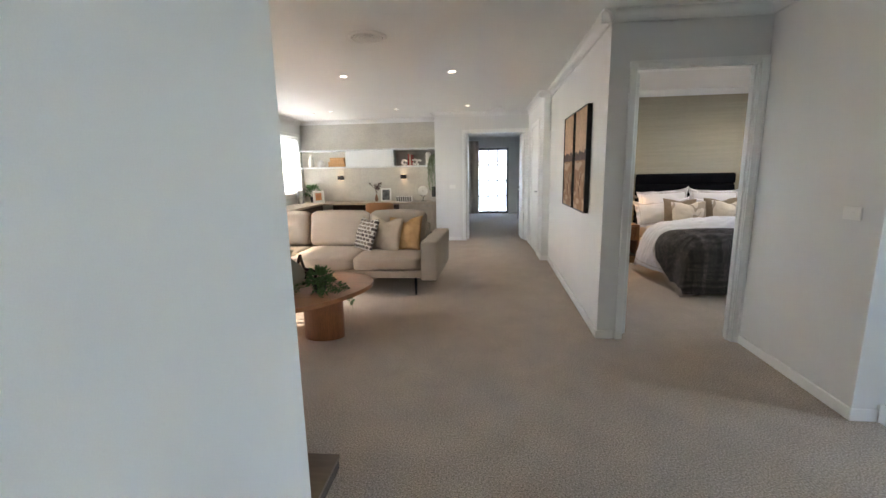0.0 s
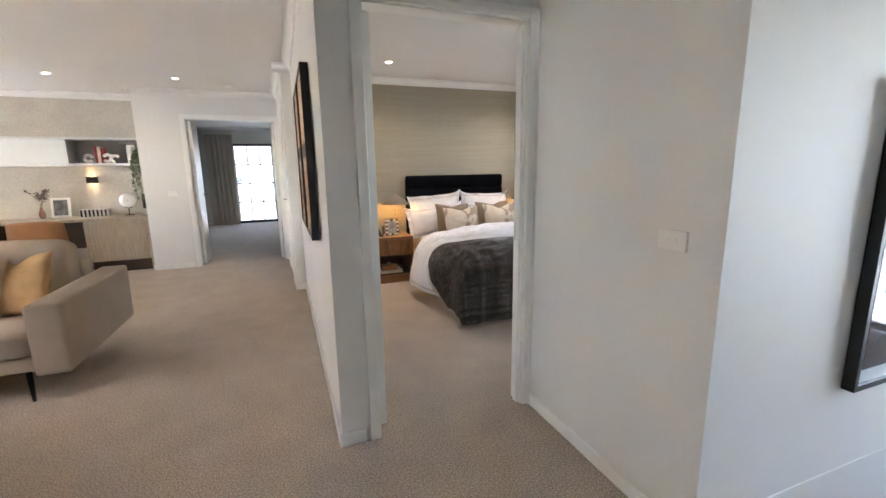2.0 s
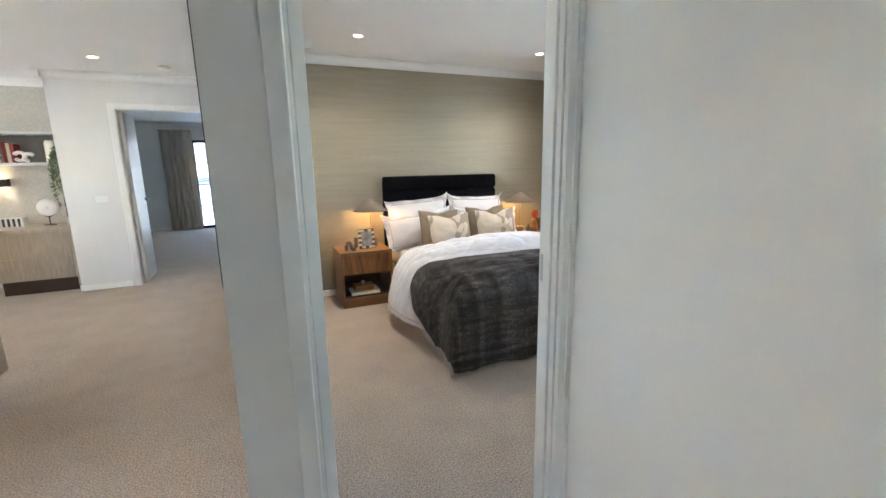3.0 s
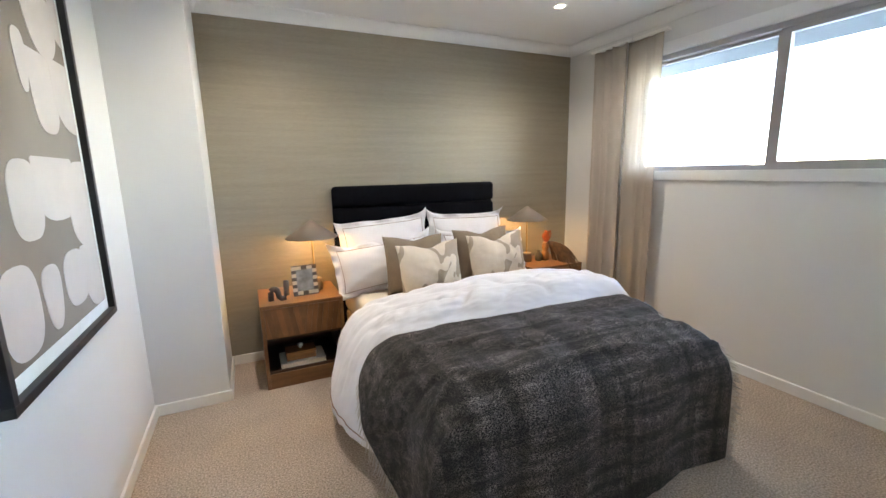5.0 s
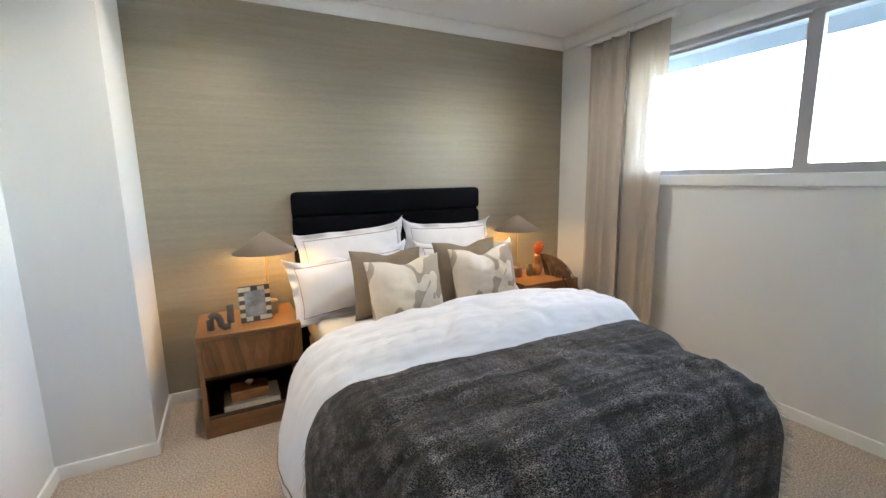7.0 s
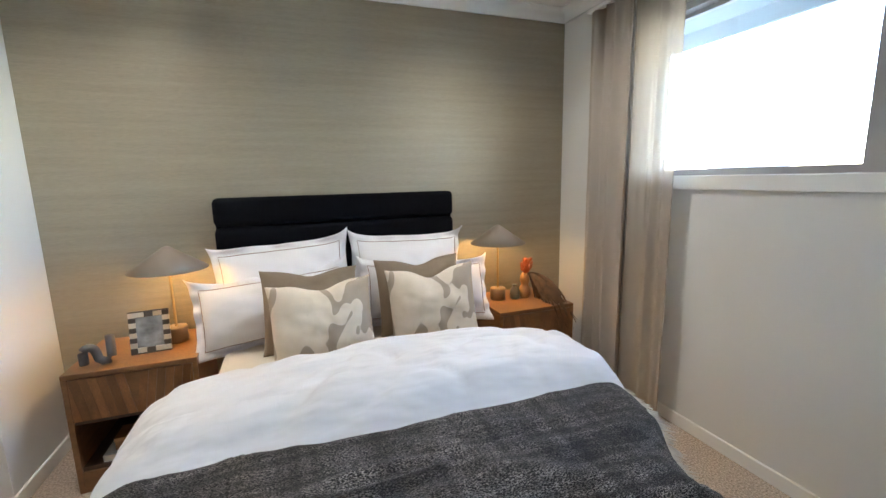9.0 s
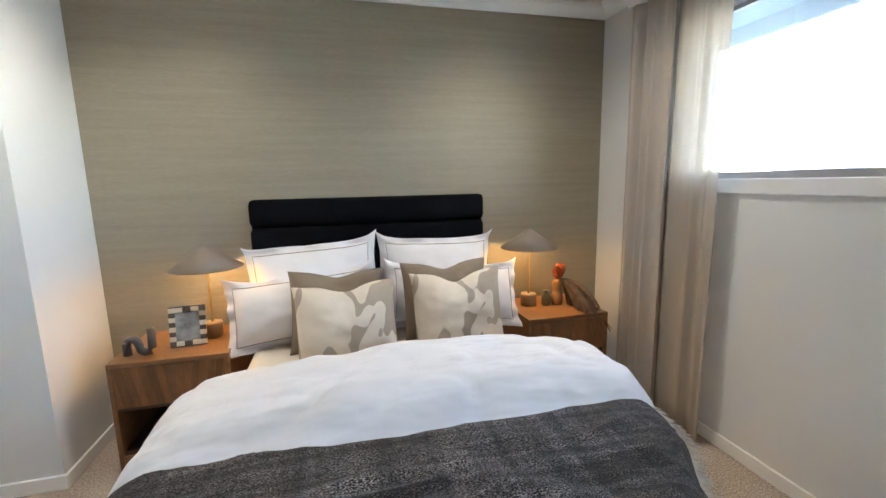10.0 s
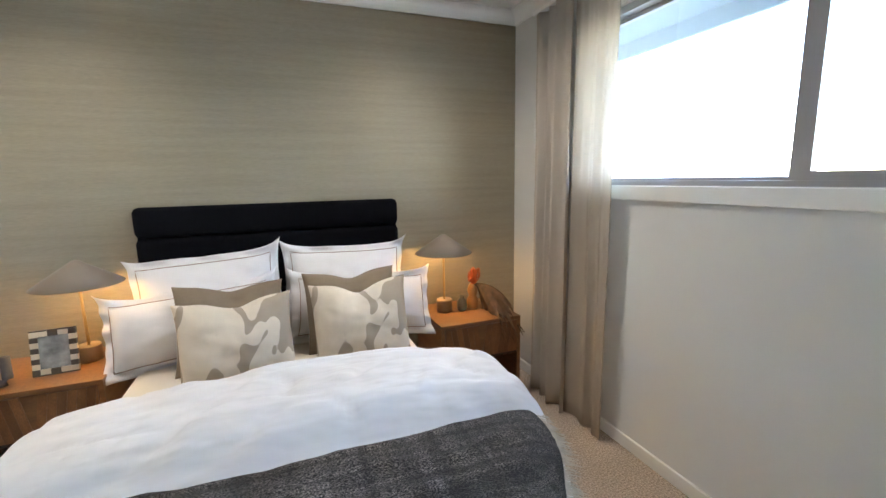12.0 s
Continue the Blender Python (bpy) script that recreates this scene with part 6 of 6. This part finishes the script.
part("mount", boxes((-gw / 2 + 0.024, -0.030, 0.024, gw / 2 - 0.024, -0.002, gh - 0.024)), GLAZED, ob, "white mount behind glass")
GLAZEDP = material("glazed_dark_photo", (0.10, 0.085, 0.085), 0.03, Coat_Weight=0.3, Coat_Roughness=0.0, vary=0.5, scale=4)
part("picture", boxes((-gw / 2 + 0.06, -0.032, 0.08, gw / 2 - 0.06, -0.0301, gh - 0.06)), GLAZEDP, ob, "dark photograph behind glass")

area = LOUNGE

# ---- far bedroom ----
curtain("curtain", (-1.25, 9.98, 0), 0.62, 0.012, 2.25, 5, 0.035, CURTAIN, "grey-taupe curtain beside the balcony door", 0, 2.0)
ob = thing("console_table", (0.33, 7.9, 0), "slim black metal console table", "console table")
for it in ((-0.2, -0.5, 0.76, 0.2, 0.5, 0.79), (-0.2, -0.5, 0.12, 0.2, 0.5, 0.14)):
    part("shelf", boxes(it), DARKMETAL, ob)
for x in (-0.2, 0.175):
    for y in (-0.5, 0.475):
        part("leg", boxes((x, y, 0, x + 0.025, y + 0.025, 0.76)), DARKMETAL, ob)
plant("console_plant", (0.30, 7.65, 0.79), "dark plant in a black pot on the console", [(0.06, 0), (0.075, 0.10), (0.075, 0.12), (0.06, 0.12)], DARKPOT, [], 0.04, 10, LEAF, (90, (0, 0, 0.22), (0.13, 0.13, 0.13), 0.06))
area = BEDROOM


# ---- outside ----
structure("ground", boxes((-600, -600, -3.4, 600, 600, -3.1)), material("dry_suburb_ground", (0.20, 0.19, 0.15), 0.9, vary=0.3, scale=0.08), "dry grassed ground around the house", "ground")
structure("eave", boxes((3.9, -4.9, 2.30, 4.45, 4.2, 2.38), (4.45, -4.9, 2.20, 4.48, 4.2, 2.50)), material("pale_eave_lining", (0.30, 0.33, 0.345), 0.6, vary=0.02), "grey lined eave above the windows", "eave")
ROOF = material("grey_roof_tile", (0.17, 0.16, 0.155), 0.8, vary=0.15, scale=2)
WALLX = material("pale_render", (0.55, 0.53, 0.49), 0.8, vary=0.04)


def house(x, y, w, d, h, label, turn=0):
    ob = thing("house", (x, y, -3.1), label, "house", "houses outside", turn=turn)
    part("wall", boxes((-w / 2, -d / 2, 0, w / 2, d / 2, h)), WALLX, ob)
    bm = bmesh.new()
    a = [bm.verts.new(p) for p in ((-w / 2 - 0.5, -d / 2 - 0.5, h), (w / 2 + 0.5, -d / 2 - 0.5, h), (w / 2 + 0.5, d / 2 + 0.5, h), (-w / 2 - 0.5, d / 2 + 0.5, h), (-w / 2 + d * 0.4, 0, h + 2.0), (w / 2 - d * 0.4, 0, h + 2.0))]
    for f in ((0, 1, 5, 4), (1, 2, 5), (2, 3, 4, 5), (3, 0, 4), (0, 3, 2, 1)):
        bm.faces.new([a[k] for k in f])
    part("roof", bm, ROOF, ob, "hipped grey tile roof")
    for k in range(3):
        xx = -w / 2 + w * (k + 0.5) / 3
        for s in (-1, 1):
            part("window", boxes((xx - 0.7, s * d / 2 - 0.03, h * 0.55, xx + 0.7, s * d / 2 + 0.03, h * 0.55 + 1.2)), material("dark_far_glass", (0.05, 0.06, 0.07), 0.1), ob)
    for s in (-1, 1):
        part("window", boxes((s * w / 2 - 0.03, -0.8, h * 0.55, s * w / 2 + 0.03, 0.8, h * 0.55 + 1.2)), material("dark_far_glass", (0.05, 0.06, 0.07), 0.1), ob)
    return ob


house(46, 31, 10, 9, 3.7, "far single-storey house with a grey hipped roof", 80)
house(44, 45, 12, 9, 3.6, "far house with a grey hipped roof", 100)
house(50, 6, 13, 9, 3.6, "far single-storey house with a grey hipped roof", 85)
house(1, 34, 14, 9, 5.2, "two-storey pale rendered house across the street", 5)
area = LOUNGE
ob = thing("balcony", (-0.5, 10.25, 0), "balcony with a slim metal railing", "balcony")
part("deck", boxes((-1.8, -0.05, -0.25, 1.8, 1.5, -0.05)), WALLX, ob)
part("top_rail", boxes((-1.8, 1.42, 0.98, 1.8, 1.46, 1.02)), ALU, ob)
part("bottom_rail", boxes((-1.8, 1.42, 0.05, 1.8, 1.46, 0.08)), ALU, ob)
for k in range(4):
    part("post", boxes((-1.8 + 1.185 * k, 1.42, -0.05, -1.76 + 1.185 * k, 1.46, 0.98)), ALU, ob)
bm = boxes((-1.76, 1.435, 0.1, 1.76, 1.443, 0.96))
part("glass_panel", bm, material("frosted_rail_glass", (0.55, 0.60, 0.62), 0.3), ob)
# screen beyond the stairwell window
area = BEDROOM
ob = thing("balustrade", (5.2, -2.4, 0), "slatted metal balustrade outside the stairwell window", "balustrade")
for k in range(3):
    part("post", boxes((-0.03, -1.6 + 1.57 * k, -0.2, 0.03, -1.54 + 1.57 * k, 1.0)), DARKMETAL, ob)
for k in range(12):
    part("slat", boxes((-0.012, -1.6, 0.02 + 0.075 * k, 0.012, 1.6, 0.06 + 0.075 * k)), ALU, ob)
part("top_rail", boxes((-0.03, -1.6, 1.0, 0.03, 1.6, 1.04)), DARKMETAL, ob)
part("deck", boxes((-1.28, -1.7, -0.3, 0.2, 1.7, -0.2)), WALLX, ob)
